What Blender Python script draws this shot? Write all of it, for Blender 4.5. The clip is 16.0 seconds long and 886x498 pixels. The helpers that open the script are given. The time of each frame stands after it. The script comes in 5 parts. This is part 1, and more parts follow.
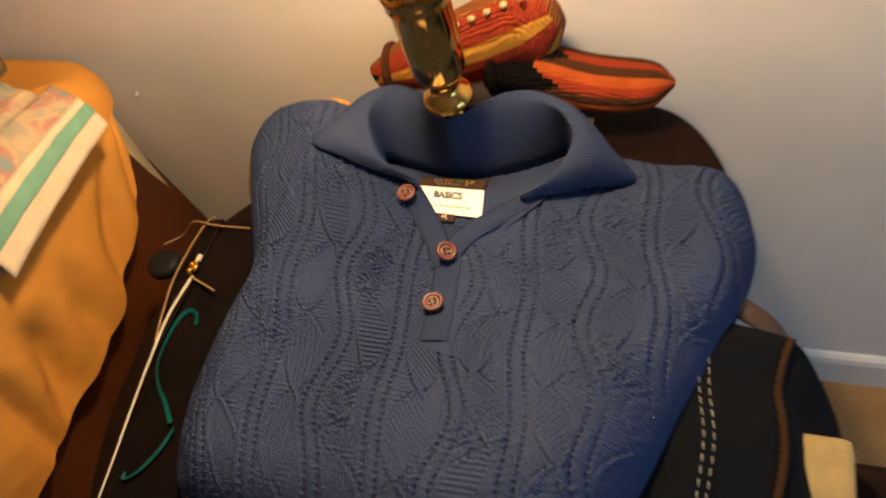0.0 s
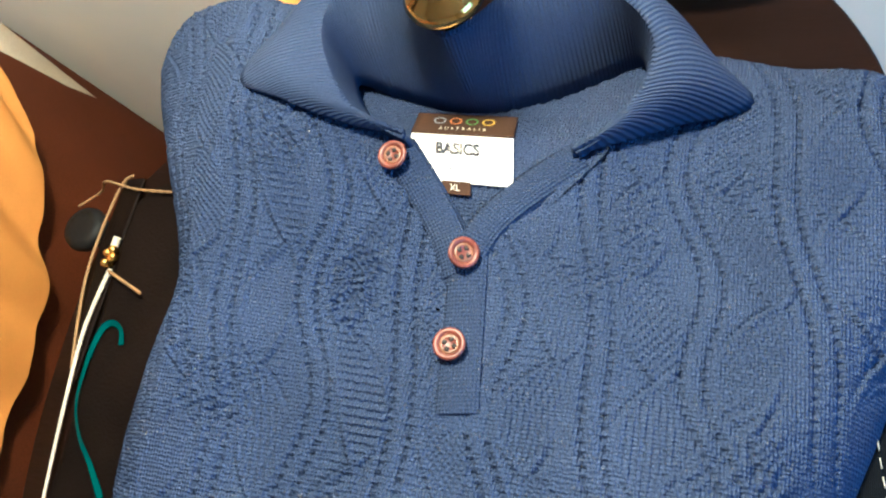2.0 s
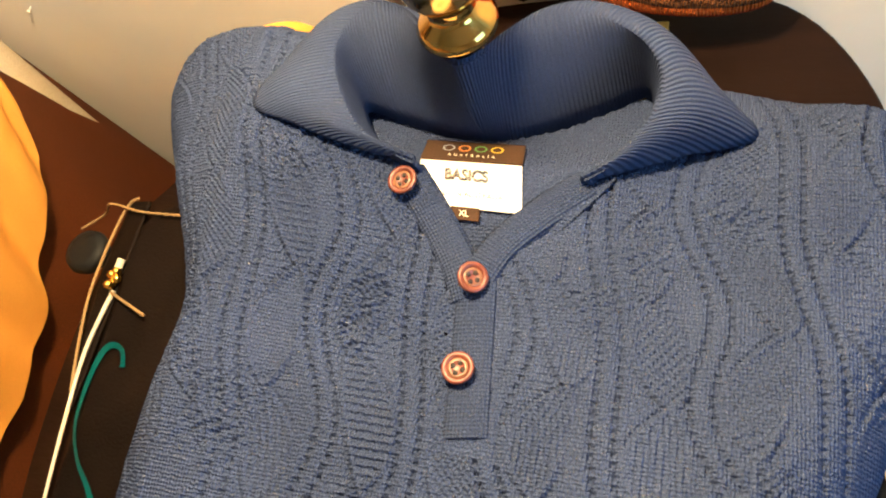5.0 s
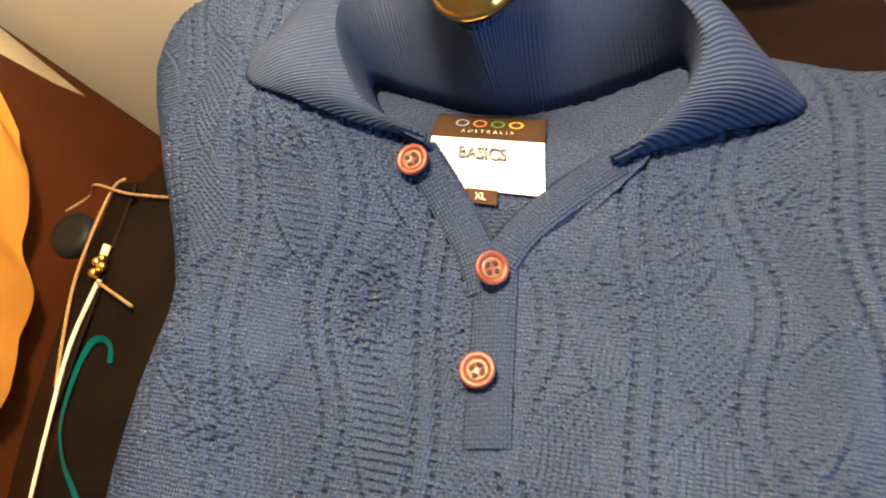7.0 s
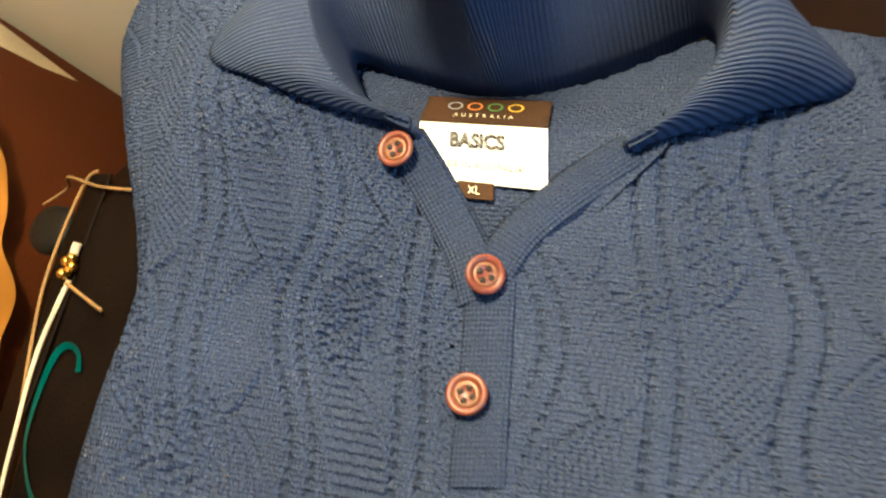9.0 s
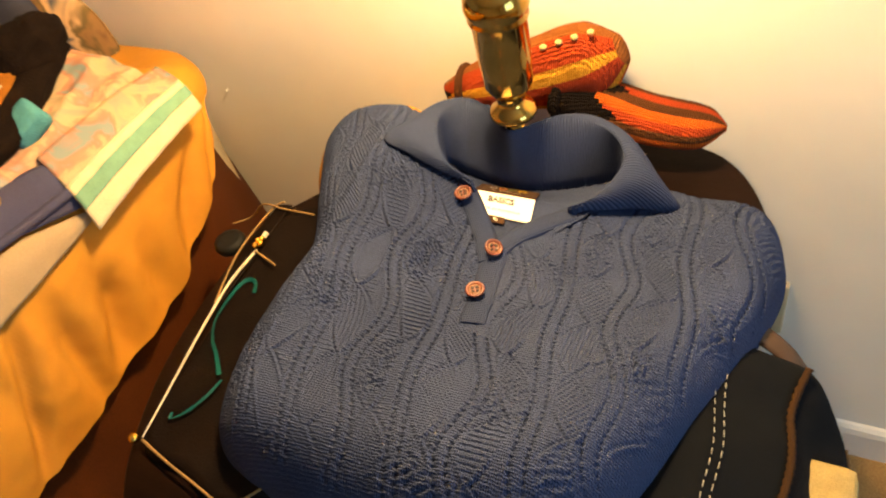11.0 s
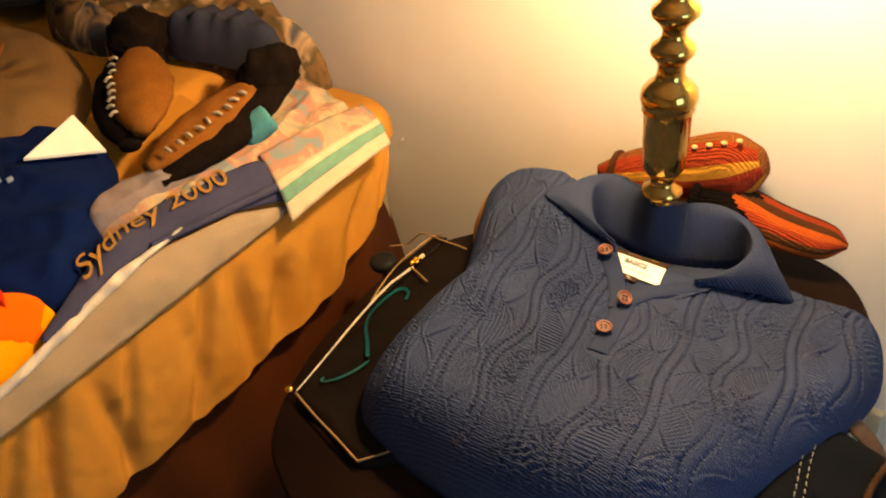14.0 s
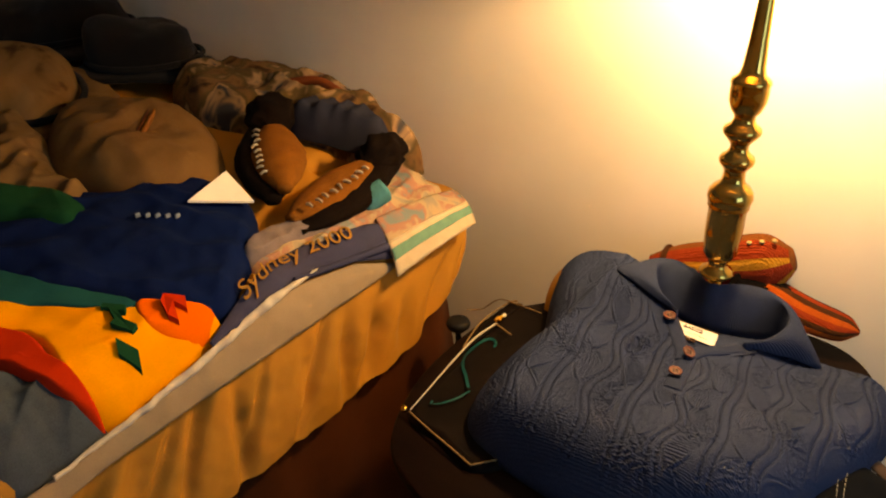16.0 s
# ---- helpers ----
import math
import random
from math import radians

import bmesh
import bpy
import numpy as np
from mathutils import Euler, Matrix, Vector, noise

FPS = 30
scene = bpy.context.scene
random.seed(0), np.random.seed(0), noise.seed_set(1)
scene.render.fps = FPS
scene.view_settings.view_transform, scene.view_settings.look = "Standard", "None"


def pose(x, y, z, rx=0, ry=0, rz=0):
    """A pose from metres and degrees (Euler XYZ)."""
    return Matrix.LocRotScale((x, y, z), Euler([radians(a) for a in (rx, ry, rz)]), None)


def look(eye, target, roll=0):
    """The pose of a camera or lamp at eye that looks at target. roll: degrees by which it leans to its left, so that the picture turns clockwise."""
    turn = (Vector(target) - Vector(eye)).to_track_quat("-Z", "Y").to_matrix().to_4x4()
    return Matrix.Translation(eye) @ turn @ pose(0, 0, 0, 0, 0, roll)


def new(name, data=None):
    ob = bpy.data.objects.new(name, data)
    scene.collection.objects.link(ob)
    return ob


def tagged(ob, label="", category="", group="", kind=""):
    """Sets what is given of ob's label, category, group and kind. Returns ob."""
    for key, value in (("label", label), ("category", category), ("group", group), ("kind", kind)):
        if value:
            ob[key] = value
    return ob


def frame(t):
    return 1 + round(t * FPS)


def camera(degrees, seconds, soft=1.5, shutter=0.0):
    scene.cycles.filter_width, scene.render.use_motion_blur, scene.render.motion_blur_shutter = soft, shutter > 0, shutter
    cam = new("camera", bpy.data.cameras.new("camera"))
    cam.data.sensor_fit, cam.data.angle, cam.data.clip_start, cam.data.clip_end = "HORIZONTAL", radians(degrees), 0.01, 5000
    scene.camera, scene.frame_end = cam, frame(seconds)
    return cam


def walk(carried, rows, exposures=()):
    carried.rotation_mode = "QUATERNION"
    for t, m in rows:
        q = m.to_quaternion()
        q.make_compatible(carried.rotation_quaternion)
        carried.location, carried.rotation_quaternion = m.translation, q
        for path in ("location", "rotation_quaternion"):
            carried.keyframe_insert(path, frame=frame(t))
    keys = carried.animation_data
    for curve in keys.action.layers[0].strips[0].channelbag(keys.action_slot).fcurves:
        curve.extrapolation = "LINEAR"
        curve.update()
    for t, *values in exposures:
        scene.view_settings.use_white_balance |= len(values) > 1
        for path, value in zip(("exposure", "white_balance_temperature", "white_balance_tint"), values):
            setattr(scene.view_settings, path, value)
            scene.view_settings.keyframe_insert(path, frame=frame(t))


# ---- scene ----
cam = camera(60.5, 16.0, 2.0, 0.5)
METRES, EYE, TILT, LEAN, TURN = 1.9, 1.4, -53.0, 13.5, 15.0
ROWS = [
    (0.0, 0.0, 0.0, 0.0, 0.0, -0.0, 0.0),
    (0.5, -0.0035, 0.0932, 0.0443, 0.61, -7.45, 0.72),
    (1.0, -0.0002, 0.1265, 0.0491, -0.08, -11.99, 2.56),
    (1.5, -0.0022, 0.1444, 0.0495, 0.39, -14.11, 3.98),
    (2.0, 0.0009, 0.1477, 0.0582, 0.18, -13.34, 4.94),
    (2.5, 0.0001, 0.1484, 0.0606, -0.01, -12.67, 5.38),
    (3.0, -0.0013, 0.153, 0.0614, -0.04, -12.92, 5.01),
    (3.5, -0.0024, 0.1548, 0.0631, -0.03, -12.89, 4.82),
    (6.0, -0.0063, 0.1446, 0.0593, -0.69, -11.7, 4.04),
    (6.5, -0.0066, 0.147, 0.0562, -0.72, -12.28, 4.02),
    (7.0, -0.0102, 0.1713, 0.0565, -0.44, -13.01, 4.29),
    (7.5, -0.0089, 0.2091, 0.0577, 0.22, -14.28, 5.4),
    (8.0, -0.0051, 0.2158, 0.0615, 1.26, -14.36, 6.42),
    (8.5, -0.0019, 0.2184, 0.0622, 0.61, -14.77, 6.83),
    (9.0, 0.0001, 0.2021, 0.0547, 1.29, -14.33, 5.09),
    (11.5, 0.0067, -0.0682, -0.0489, 4.39, 6.62, -8.74),
    (12.0, 0.0152, -0.0448, -0.038, 4.33, 9.01, -11.96),
    (12.5, 0.0245, -0.0334, -0.0401, 8.53, 4.87, -20.42),
    (13.0, 0.0122, -0.0471, -0.0526, 10.31, 4.87, -25.29),
    (13.5, -0.0123, -0.082, -0.0794, 7.34, 8.42, -22.58),
    (14.0, -0.0175, -0.1069, -0.0953, 8.18, 10.15, -21.01),
    (14.5, -0.0227, -0.0872, -0.0756, 10.74, 8.61, -23.77),
    (15.0, -0.0459, -0.0837, -0.0956, 14.22, 5.97, -27.3),
    (15.5, -0.076, -0.1768, -0.1769, 6.31, 19.48, -26.64),
    (16.0, -0.0749, -0.2124, -0.2138, 3.88, 21.1, -25.28),
]
VIEWS = [(t, pose(0, 0, EYE, TILT, LEAN, TURN) @ pose(METRES * x, METRES * y, METRES * z, 90 + pitch, roll, yaw)) for t, x, y, z, yaw, pitch, roll in ROWS]
VIEWS += [(3.7, look((-0.110, 0.250, 1.242), (-0.766, 0.939, -0.518), -36.0)), (5.8, look((-0.110, 0.226, 1.255), (-0.750, 0.971, -0.487), -32.4)),
          (9.2, look((-0.114, 0.269, 1.183), (-0.794, 0.924, -0.580), -35.7)), (11.3, look((0.050, -0.127, 1.434), (-0.764, 1.053, 0.040), -15.2))]
walk(cam, sorted(VIEWS, key=lambda row: row[0]),
     [(0.0, 0.38, 5900, 13), (0.5, 1.06, 4750, 8), (1.0, 1.28, 4350, 4), (1.5, 1.42, 3850, -2), (2.0, 1.48, 4150, -1), (2.5, 1.60, 4800, 1), (3.5, 1.57, 5150, 1), (6.0, 1.60, 6100, 7), (6.5, 1.60, 6050, 7), (7.5, 1.68, 5000, -2), (8.5, 1.44, 5000, -7), (9.2, 1.30, 5350, -2), (10.4, 1.2, 6000, 5), (11.5, 1.14, 7900, 12), (12.5, 0.9, 7200, 12), (14.0, 0.7, 6900, 12), (15.5, 0.48, 7600, 14), (16.0, 0.20, 7900, 15)])

# ---- world and lights ----
world = bpy.data.worlds.new("world")
scene.world = world
world.use_nodes = True
wn = world.node_tree.nodes
sky = wn.new("ShaderNodeTexSky")
sky.sky_type, sky.sun_disc, sky.sun_elevation, sky.sun_rotation = "NISHITA", False, radians(30), radians(200)
world.node_tree.links.new(sky.outputs[0], wn["Background"].inputs[0])
wn["Background"].inputs[1].default_value = 0.06

LAMP = (-0.268, 0.543)
bulb_light = new("bulb_light", bpy.data.lights.new("bulb_light", "POINT"))
bulb_light.data.energy, bulb_light.data.color, bulb_light.data.shadow_soft_size = 38.0, (1.0, 0.69, 0.35), 0.045
bulb_light.location = (*LAMP, 1.418)

window_light = new("window_light", bpy.data.lights.new("window_light", "AREA"))
window_light.data.shape, window_light.data.size, window_light.data.size_y = "RECTANGLE", 1.1, 1.2
window_light.data.energy, window_light.data.color = 11.5, (0.36, 0.66, 1.0)
window_light.matrix_world = look((1.86, -0.45, 1.45), (-0.1, 0.35, 0.8))


# ---- materials ----
def nodes_of(name):
    m = bpy.data.materials.new(name)
    m.use_nodes = True
    t = m.node_tree
    return m, t, t.nodes["Principled BSDF"]


def link(t, a, b):
    t.links.new(a, b)


def fabric(name, col, dark=0.65, patch=9.0, grain=700.0, bump=0.35, rough=0.95, sheen=0.0, weave=0.0, light=1.15, cross=0.0, depth=0.0015):
    """Cloth: broad tone changes, fine thread grain and a relief of threads or knitted ribs."""
    m, t, p = nodes_of(name)
    co = t.nodes.new("ShaderNodeTexCoord").outputs["Object"]
    big, fine = t.nodes.new("ShaderNodeTexNoise"), t.nodes.new("ShaderNodeTexNoise")
    for n, s, d in ((big, patch, 4), (fine, grain, 2)):
        n.inputs["Scale"].default_value, n.inputs["Detail"].default_value = s, d
        link(t, co, n.inputs["Vector"])
    ramp = t.nodes.new("ShaderNodeValToRGB")
    ramp.color_ramp.elements[0].position, ramp.color_ramp.elements[1].position = 0.3, 0.7
    ramp.color_ramp.elements[0].color = (*[c * dark for c in col], 1)
    ramp.color_ramp.elements[1].color = (*[min(1, c * light) for c in col], 1)
    mix = t.nodes.new("ShaderNodeMath")
    mix.operation = "MULTIPLY_ADD"
    mix.inputs[1].default_value, mix.inputs[2].default_value = 0.5, 0.0
    add = t.nodes.new("ShaderNodeMath")
    add.operation = "MULTIPLY_ADD"
    add.inputs[1].default_value = 0.5
    link(t, big.outputs["Fac"], mix.inputs[0])
    link(t, fine.outputs["Fac"], add.inputs[0])
    link(t, mix.outputs[0], add.inputs[2])
    link(t, add.outputs[0], ramp.inputs["Fac"])
    link(t, ramp.outputs["Color"], p.inputs["Base Color"])
    b = t.nodes.new("ShaderNodeBump")
    b.inputs["Strength"].default_value, b.inputs["Distance"].default_value = bump, depth
    height = fine.outputs["Fac"]
    if weave:
        w = t.nodes.new("ShaderNodeTexWave")
        w.inputs["Scale"].default_value, w.inputs["Distortion"].default_value = weave, 2.6 if cross else 1.5
        w.inputs["Detail"].default_value, w.inputs["Detail Scale"].default_value = 1.0, 3.0
        link(t, co, w.inputs["Vector"])
        h = t.nodes.new("ShaderNodeMath")
        link(t, w.outputs["Fac"], h.inputs[0])
        link(t, fine.outputs["Fac"], h.inputs[1])
        height = h.outputs[0]
        if cross:
            w2 = t.nodes.new("ShaderNodeTexWave")
            w2.bands_direction = "Y"
            w2.inputs["Scale"].default_value, w2.inputs["Distortion"].default_value = cross, 3.6
            w2.inputs["Detail"].default_value, w2.inputs["Detail Scale"].default_value = 1.5, 2.0
            link(t, co, w2.inputs["Vector"])
            h2 = t.nodes.new("ShaderNodeMath")
            link(t, height, h2.inputs[0])
            link(t, w2.outputs["Fac"], h2.inputs[1])
            height = h2.outputs[0]
    link(t, height, b.inputs["Height"])
    link(t, b.outputs[0], p.inputs["Normal"])
    p.inputs["Roughness"].default_value = rough
    p.inputs["Sheen Weight"].default_value = sheen
    p.inputs["Sheen Roughness"].default_value = 0.6
    p.inputs["Specular IOR Level"].default_value = 0.08
    return m


def hard(name, col, rough=0.5, metal=0.0, var=0.75, patch=12.0, bump=0.05, grain=180.0, stretch=(1, 1, 1), coat=0.0, spec=0.5):
    """Wood, paint, plastic, leather or metal with mottling and fine unevenness."""
    m, t, p = nodes_of(name)
    co = t.nodes.new("ShaderNodeTexCoord").outputs["Object"]
    mp = t.nodes.new("ShaderNodeMapping")
    mp.inputs["Scale"].default_value = stretch
    link(t, co, mp.inputs["Vector"])
    big, fine = t.nodes.new("ShaderNodeTexNoise"), t.nodes.new("ShaderNodeTexNoise")
    for n, s, d in ((big, patch, 5), (fine, grain, 3)):
        n.inputs["Scale"].default_value, n.inputs["Detail"].default_value = s, d
        link(t, mp.outputs[0], n.inputs["Vector"])
    ramp = t.nodes.new("ShaderNodeValToRGB")
    ramp.color_ramp.elements[0].position, ramp.color_ramp.elements[1].position = 0.32, 0.68
    ramp.color_ramp.elements[0].color = (*[c * var for c in col], 1)
    ramp.color_ramp.elements[1].color = (*[min(1, c * 1.1) for c in col], 1)
    link(t, big.outputs["Fac"], ramp.inputs["Fac"])
    link(t, ramp.outputs["Color"], p.inputs["Base Color"])
    rr = t.nodes.new("ShaderNodeMapRange")
    rr.inputs["To Min"].default_value, rr.inputs["To Max"].default_value = rough * 0.8, min(1, rough * 1.25)
    link(t, fine.outputs["Fac"], rr.inputs["Value"])
    link(t, rr.outputs[0], p.inputs["Roughness"])
    b = t.nodes.new("ShaderNodeBump")
    b.inputs["Strength"].default_value, b.inputs["Distance"].default_value = bump, 0.002
    link(t, fine.outputs["Fac"], b.inputs["Height"])
    link(t, b.outputs[0], p.inputs["Normal"])
    p.inputs["Metallic"].default_value = metal
    p.inputs["Coat Weight"].default_value = coat
    p.inputs["Specular IOR Level"].default_value = spec
    return m


def rib_fabric(name, col, per_u, per_v=0.0, depth=0.0016):
    """Knitted ribbing that follows the strip's own length (u) and width (v)."""
    m = fabric(name, col, grain=900, bump=0.25)
    t = m.node_tree
    p = t.nodes["Principled BSDF"]
    uv = t.nodes.new("ShaderNodeUVMap")
    sp = t.nodes.new("ShaderNodeSeparateXYZ")
    link(t, uv.outputs[0], sp.inputs[0])
    waves = []
    for out, per in ((sp.outputs[0], per_u), (sp.outputs[1], per_v)):
        if not per:
            continue
        a, s = t.nodes.new("ShaderNodeMath"), t.nodes.new("ShaderNodeMath")
        a.operation, s.operation = "MULTIPLY", "SINE"
        a.inputs[1].default_value = 2 * math.pi / per
        link(t, out, a.inputs[0])
        link(t, a.outputs[0], s.inputs[0])
        waves.append(s.outputs[0])
    h = waves[0]
    if len(waves) == 2:
        ad = t.nodes.new("ShaderNodeMath")
        link(t, waves[0], ad.inputs[0])
        link(t, waves[1], ad.inputs[1])
        h = ad.outputs[0]
    b2 = t.nodes.new("ShaderNodeBump")
    b2.inputs["Strength"].default_value, b2.inputs["Distance"].default_value = 0.6, depth
    link(t, h, b2.inputs["Height"])
    b1 = p.inputs["Normal"].links[0].from_socket
    link(t, b1, b2.inputs["Normal"])
    link(t, b2.outputs[0], p.inputs["Normal"])
    return m


BLUE = (0.0320, 0.0442, 0.0920)
M_KNIT = fabric("blue_knit", BLUE, dark=0.7, patch=7, grain=650, bump=0.8, weave=150, light=1.5, cross=125, depth=0.0010)
M_RIB = rib_fabric("blue_rib", BLUE, 0.0030, 0.0, 0.0008)
M_RIBV = rib_fabric("blue_placket_rib", BLUE, 0.0026, 0.0022, 0.0008)
M_WALL = hard("wall_paint", (0.78, 0.74, 0.66), 0.75, var=0.94, patch=2.5, bump=0.12, grain=240)
M_CEIL = hard("ceiling_paint", (0.8, 0.79, 0.76), 0.85, var=0.95, patch=3)
M_TRIM = hard("trim_paint", (0.80, 0.78, 0.72), 0.4, var=0.9, patch=6)
M_CARPET = fabric("carpet", (0.42, 0.24, 0.09), dark=0.6, patch=14, grain=260, bump=0.9)
M_TABLE = hard("table_wood", (0.010, 0.0042, 0.0024), 0.55, var=0.6, patch=5, bump=0.05, grain=90, stretch=(1, 9, 1), spec=0.06)
M_BRASS = hard("brass", (0.62, 0.37, 0.085), 0.13, metal=1.0, var=0.85, patch=25, bump=0.02)
M_SHADE = fabric("lampshade_cloth", (0.75, 0.62, 0.42), dark=0.9, weave=200)
M_SHADE.node_tree.nodes["Principled BSDF"].inputs["Transmission Weight"].default_value = 0.0
tl, mx = M_SHADE.node_tree.nodes.new("ShaderNodeBsdfTranslucent"), M_SHADE.node_tree.nodes.new("ShaderNodeMixShader")
tl.inputs["Color"].default_value, mx.inputs[0].default_value = (0.93, 0.74, 0.48, 1), 0.78
link(M_SHADE.node_tree, M_SHADE.node_tree.nodes["Principled BSDF"].outputs[0], mx.inputs[1])
link(M_SHADE.node_tree, tl.outputs[0], mx.inputs[2])
link(M_SHADE.node_tree, mx.outputs[0], M_SHADE.node_tree.nodes["Material Output"].inputs["Surface"])
M_TAN = fabric("tan_cover", (0.42, 0.188, 0.028), dark=0.9, patch=4, grain=900, rough=0.6, bump=0.08)
M_BROWN = fabric("brown_skirt", (0.078, 0.021, 0.0055), dark=0.55, patch=5, grain=500, rough=0.55, bump=0.15)
M_MATTRESS = fabric("mattress_cloth", (0.5, 0.42, 0.3))
M_CORD = fabric("cord_white", (0.58, 0.52, 0.43), dark=0.7, patch=60, grain=1500)
M_CORD_GOLD = fabric("cord_gold", (0.26, 0.16, 0.07), dark=0.7, patch=60, grain=1500, rough=0.6)
M_LEATHER = hard("dark_leather", (0.006, 0.0034, 0.0024), 0.6, var=0.6, patch=20, bump=0.25, grain=420, spec=0.05)
M_GOLD = hard("gold_bead", (0.85, 0.52, 0.10), 0.2, metal=1.0)
M_TEAL = fabric("teal_satin", (0.003, 0.058, 0.060), rough=0.45, dark=0.8)
M_BLACK = hard("black_plastic", (0.007, 0.007, 0.007), 0.6, var=0.8, spec=0.2)


# ---- building helpers ----
def thing(name, at, label, category, group="", kind=""):
    e = new(name)
    e.location = at
    e.empty_display_size = 0.05
    return tagged(e, label, category, group, kind)


def shift(ob):
    v = Vector((0, 0, 0))
    while ob is not None:
        v += ob.location
        ob = ob.parent
    return v


def mesh_from(name, verts, faces, mat, smooth=True, uv=None):
    me = bpy.data.meshes.new(name)
    me.from_pydata([tuple(map(float, v)) for v in verts], [], [tuple(int(i) for i in f) for f in faces])
    me.materials.append(mat)
    if uv is not None:
        lay = me.uv_layers.new(name="UVMap")
        idx = np.zeros(len(me.loops), dtype=np.int32)
        me.loops.foreach_get("vertex_index", idx)
        lay.data.foreach_set("uv", np.asarray(uv, dtype=np.float32)[idx].ravel())
    if smooth:
        me.polygons.foreach_set("use_smooth", [True] * len(me.polygons))
    me.update()
    return me


def put(name, geo, mat, parent=None, label="", smooth=True, **tags):
    """A mesh object from (verts, faces[, uv]) in world metres, under a thing or by itself."""
    verts, faces = np.asarray(geo[0], dtype=float), geo[1]
    uv = geo[2] if len(geo) > 2 else None
    if parent is None:
        base = Vector((float(verts[:, 0].mean()), float(verts[:, 1].mean()), float(verts[:, 2].min())))
    else:
        base = shift(parent)
    ob = new(name, mesh_from(name, verts - np.array(base), faces, mat, smooth, uv))
    if parent is None:
        ob.location = base
    else:
        ob.parent = parent
    return tagged(ob, label, **tags)


def grid_faces(n, m, wrap=False):
    """Quads of n rows by m columns; wrap closes each row."""
    f = []
    for i in range(n - 1):
        for j in range(m if wrap else m - 1):
            k = (j + 1) % m
            f.append((i * m + j, i * m + k, (i + 1) * m + k, (i + 1) * m + j))
    return f


def join(*geos):
    v, f = [], []
    for g in geos:
        o = len(v)
        v.extend([tuple(p) for p in g[0]])
        f.extend([tuple(i + o for i in q) for q in g[1]])
    return v, f


def box(x0, y0, z0, x1, y1, z1, bevel=0.004):
    bm = bmesh.new()
    bmesh.ops.create_cube(bm, size=1)
    for v in bm.verts:
        v.co = Vector(((x0 + x1) / 2 + v.co.x * (x1 - x0), (y0 + y1) / 2 + v.co.y * (y1 - y0), (z0 + z1) / 2 + v.co.z * (z1 - z0)))
    if bevel:
        bmesh.ops.bevel(bm, geom=bm.edges[:], offset=bevel, segments=2, affect="EDGES", profile=0.6)
    bm.verts.index_update()
    g = [tuple(v.co) for v in bm.verts], [tuple(v.index for v in f.verts) for f in bm.faces]
    bm.free()
    return g


def lathe(profile, at, seg=48, cap=True):
    """A turned body from (radius, height) pairs about an upright axis at at=(x, y)."""
    a = np.linspace(0, 2 * math.pi, seg, endpoint=False)
    v = [(at[0] + r * math.cos(t), at[1] + r * math.sin(t), z) for r, z in profile for t in a]
    f = grid_faces(len(profile), seg, True)
    if cap:
        f.append(tuple(reversed(range(seg))))
        f.append(tuple(range((len(profile) - 1) * seg, len(profile) * seg)))
    return v, f


def smooth_line(pts, n, closed=False):
    """A Catmull-Rom line through the points, n places along it."""
    p = np.asarray(pts, dtype=float)
    k = len(p)
    out = []
    for s in np.linspace(0, k if closed else k - 1, n, endpoint=not closed):
        i = min(int(s), k - 1 if closed else k - 2)
        t = s - i
        ix = [(i + d) % k if closed else min(max(i + d, 0), k - 1) for d in (-1, 0, 1, 2)]
        a, b, c, d = (p[q] for q in ix)
        out.append(0.5 * (2 * b + (c - a) * t + (2 * a - 5 * b + 4 * c - d) * t ** 2 + (3 * b - a - 3 * c + d) * t ** 3))
    return np.array(out)


def tube(pts, radius, seg=8, n=60, twist=0.0, lobes=0, taper=None):
    """A round or rope-like line through points; lobes and twist give laid strands."""
    p = smooth_line(pts, n)
    d = np.gradient(p, axis=0)
    d /= np.linalg.norm(d, axis=1)[:, None]
    run = np.concatenate([[0], np.cumsum(np.linalg.norm(np.diff(p, axis=0), axis=1))])
    v = []
    for i in range(n):
        up = np.array((0, 0, 1.0)) if abs(d[i][2]) < 0.95 else np.array((1.0, 0, 0))
        e1 = np.cross(d[i], up)
        e1 /= np.linalg.norm(e1)
        e2 = np.cross(e1, d[i])
        rad = radius * (1 if taper is None else np.interp(i / (n - 1), (0, 1), taper))
        for j in range(seg):
            a = 2 * math.pi * j / seg
            rr = rad * (1 + (0.28 * math.cos(lobes * a + run[i] * twist) if lobes else 0))
            v.append(p[i] + rr * (math.cos(a) * e1 + math.sin(a) * e2))
    f = grid_faces(n, seg, True) + [tuple(reversed(range(seg))), tuple(range((n - 1) * seg, n * seg))]
    return v, f


def lumps(x, y, scale, seed, amp=1.0):
    """Soft broad unevenness in plan."""
    return amp * noise.noise(Vector((x * scale + seed * 7.3, y * scale - seed * 3.1, seed * 1.7)))


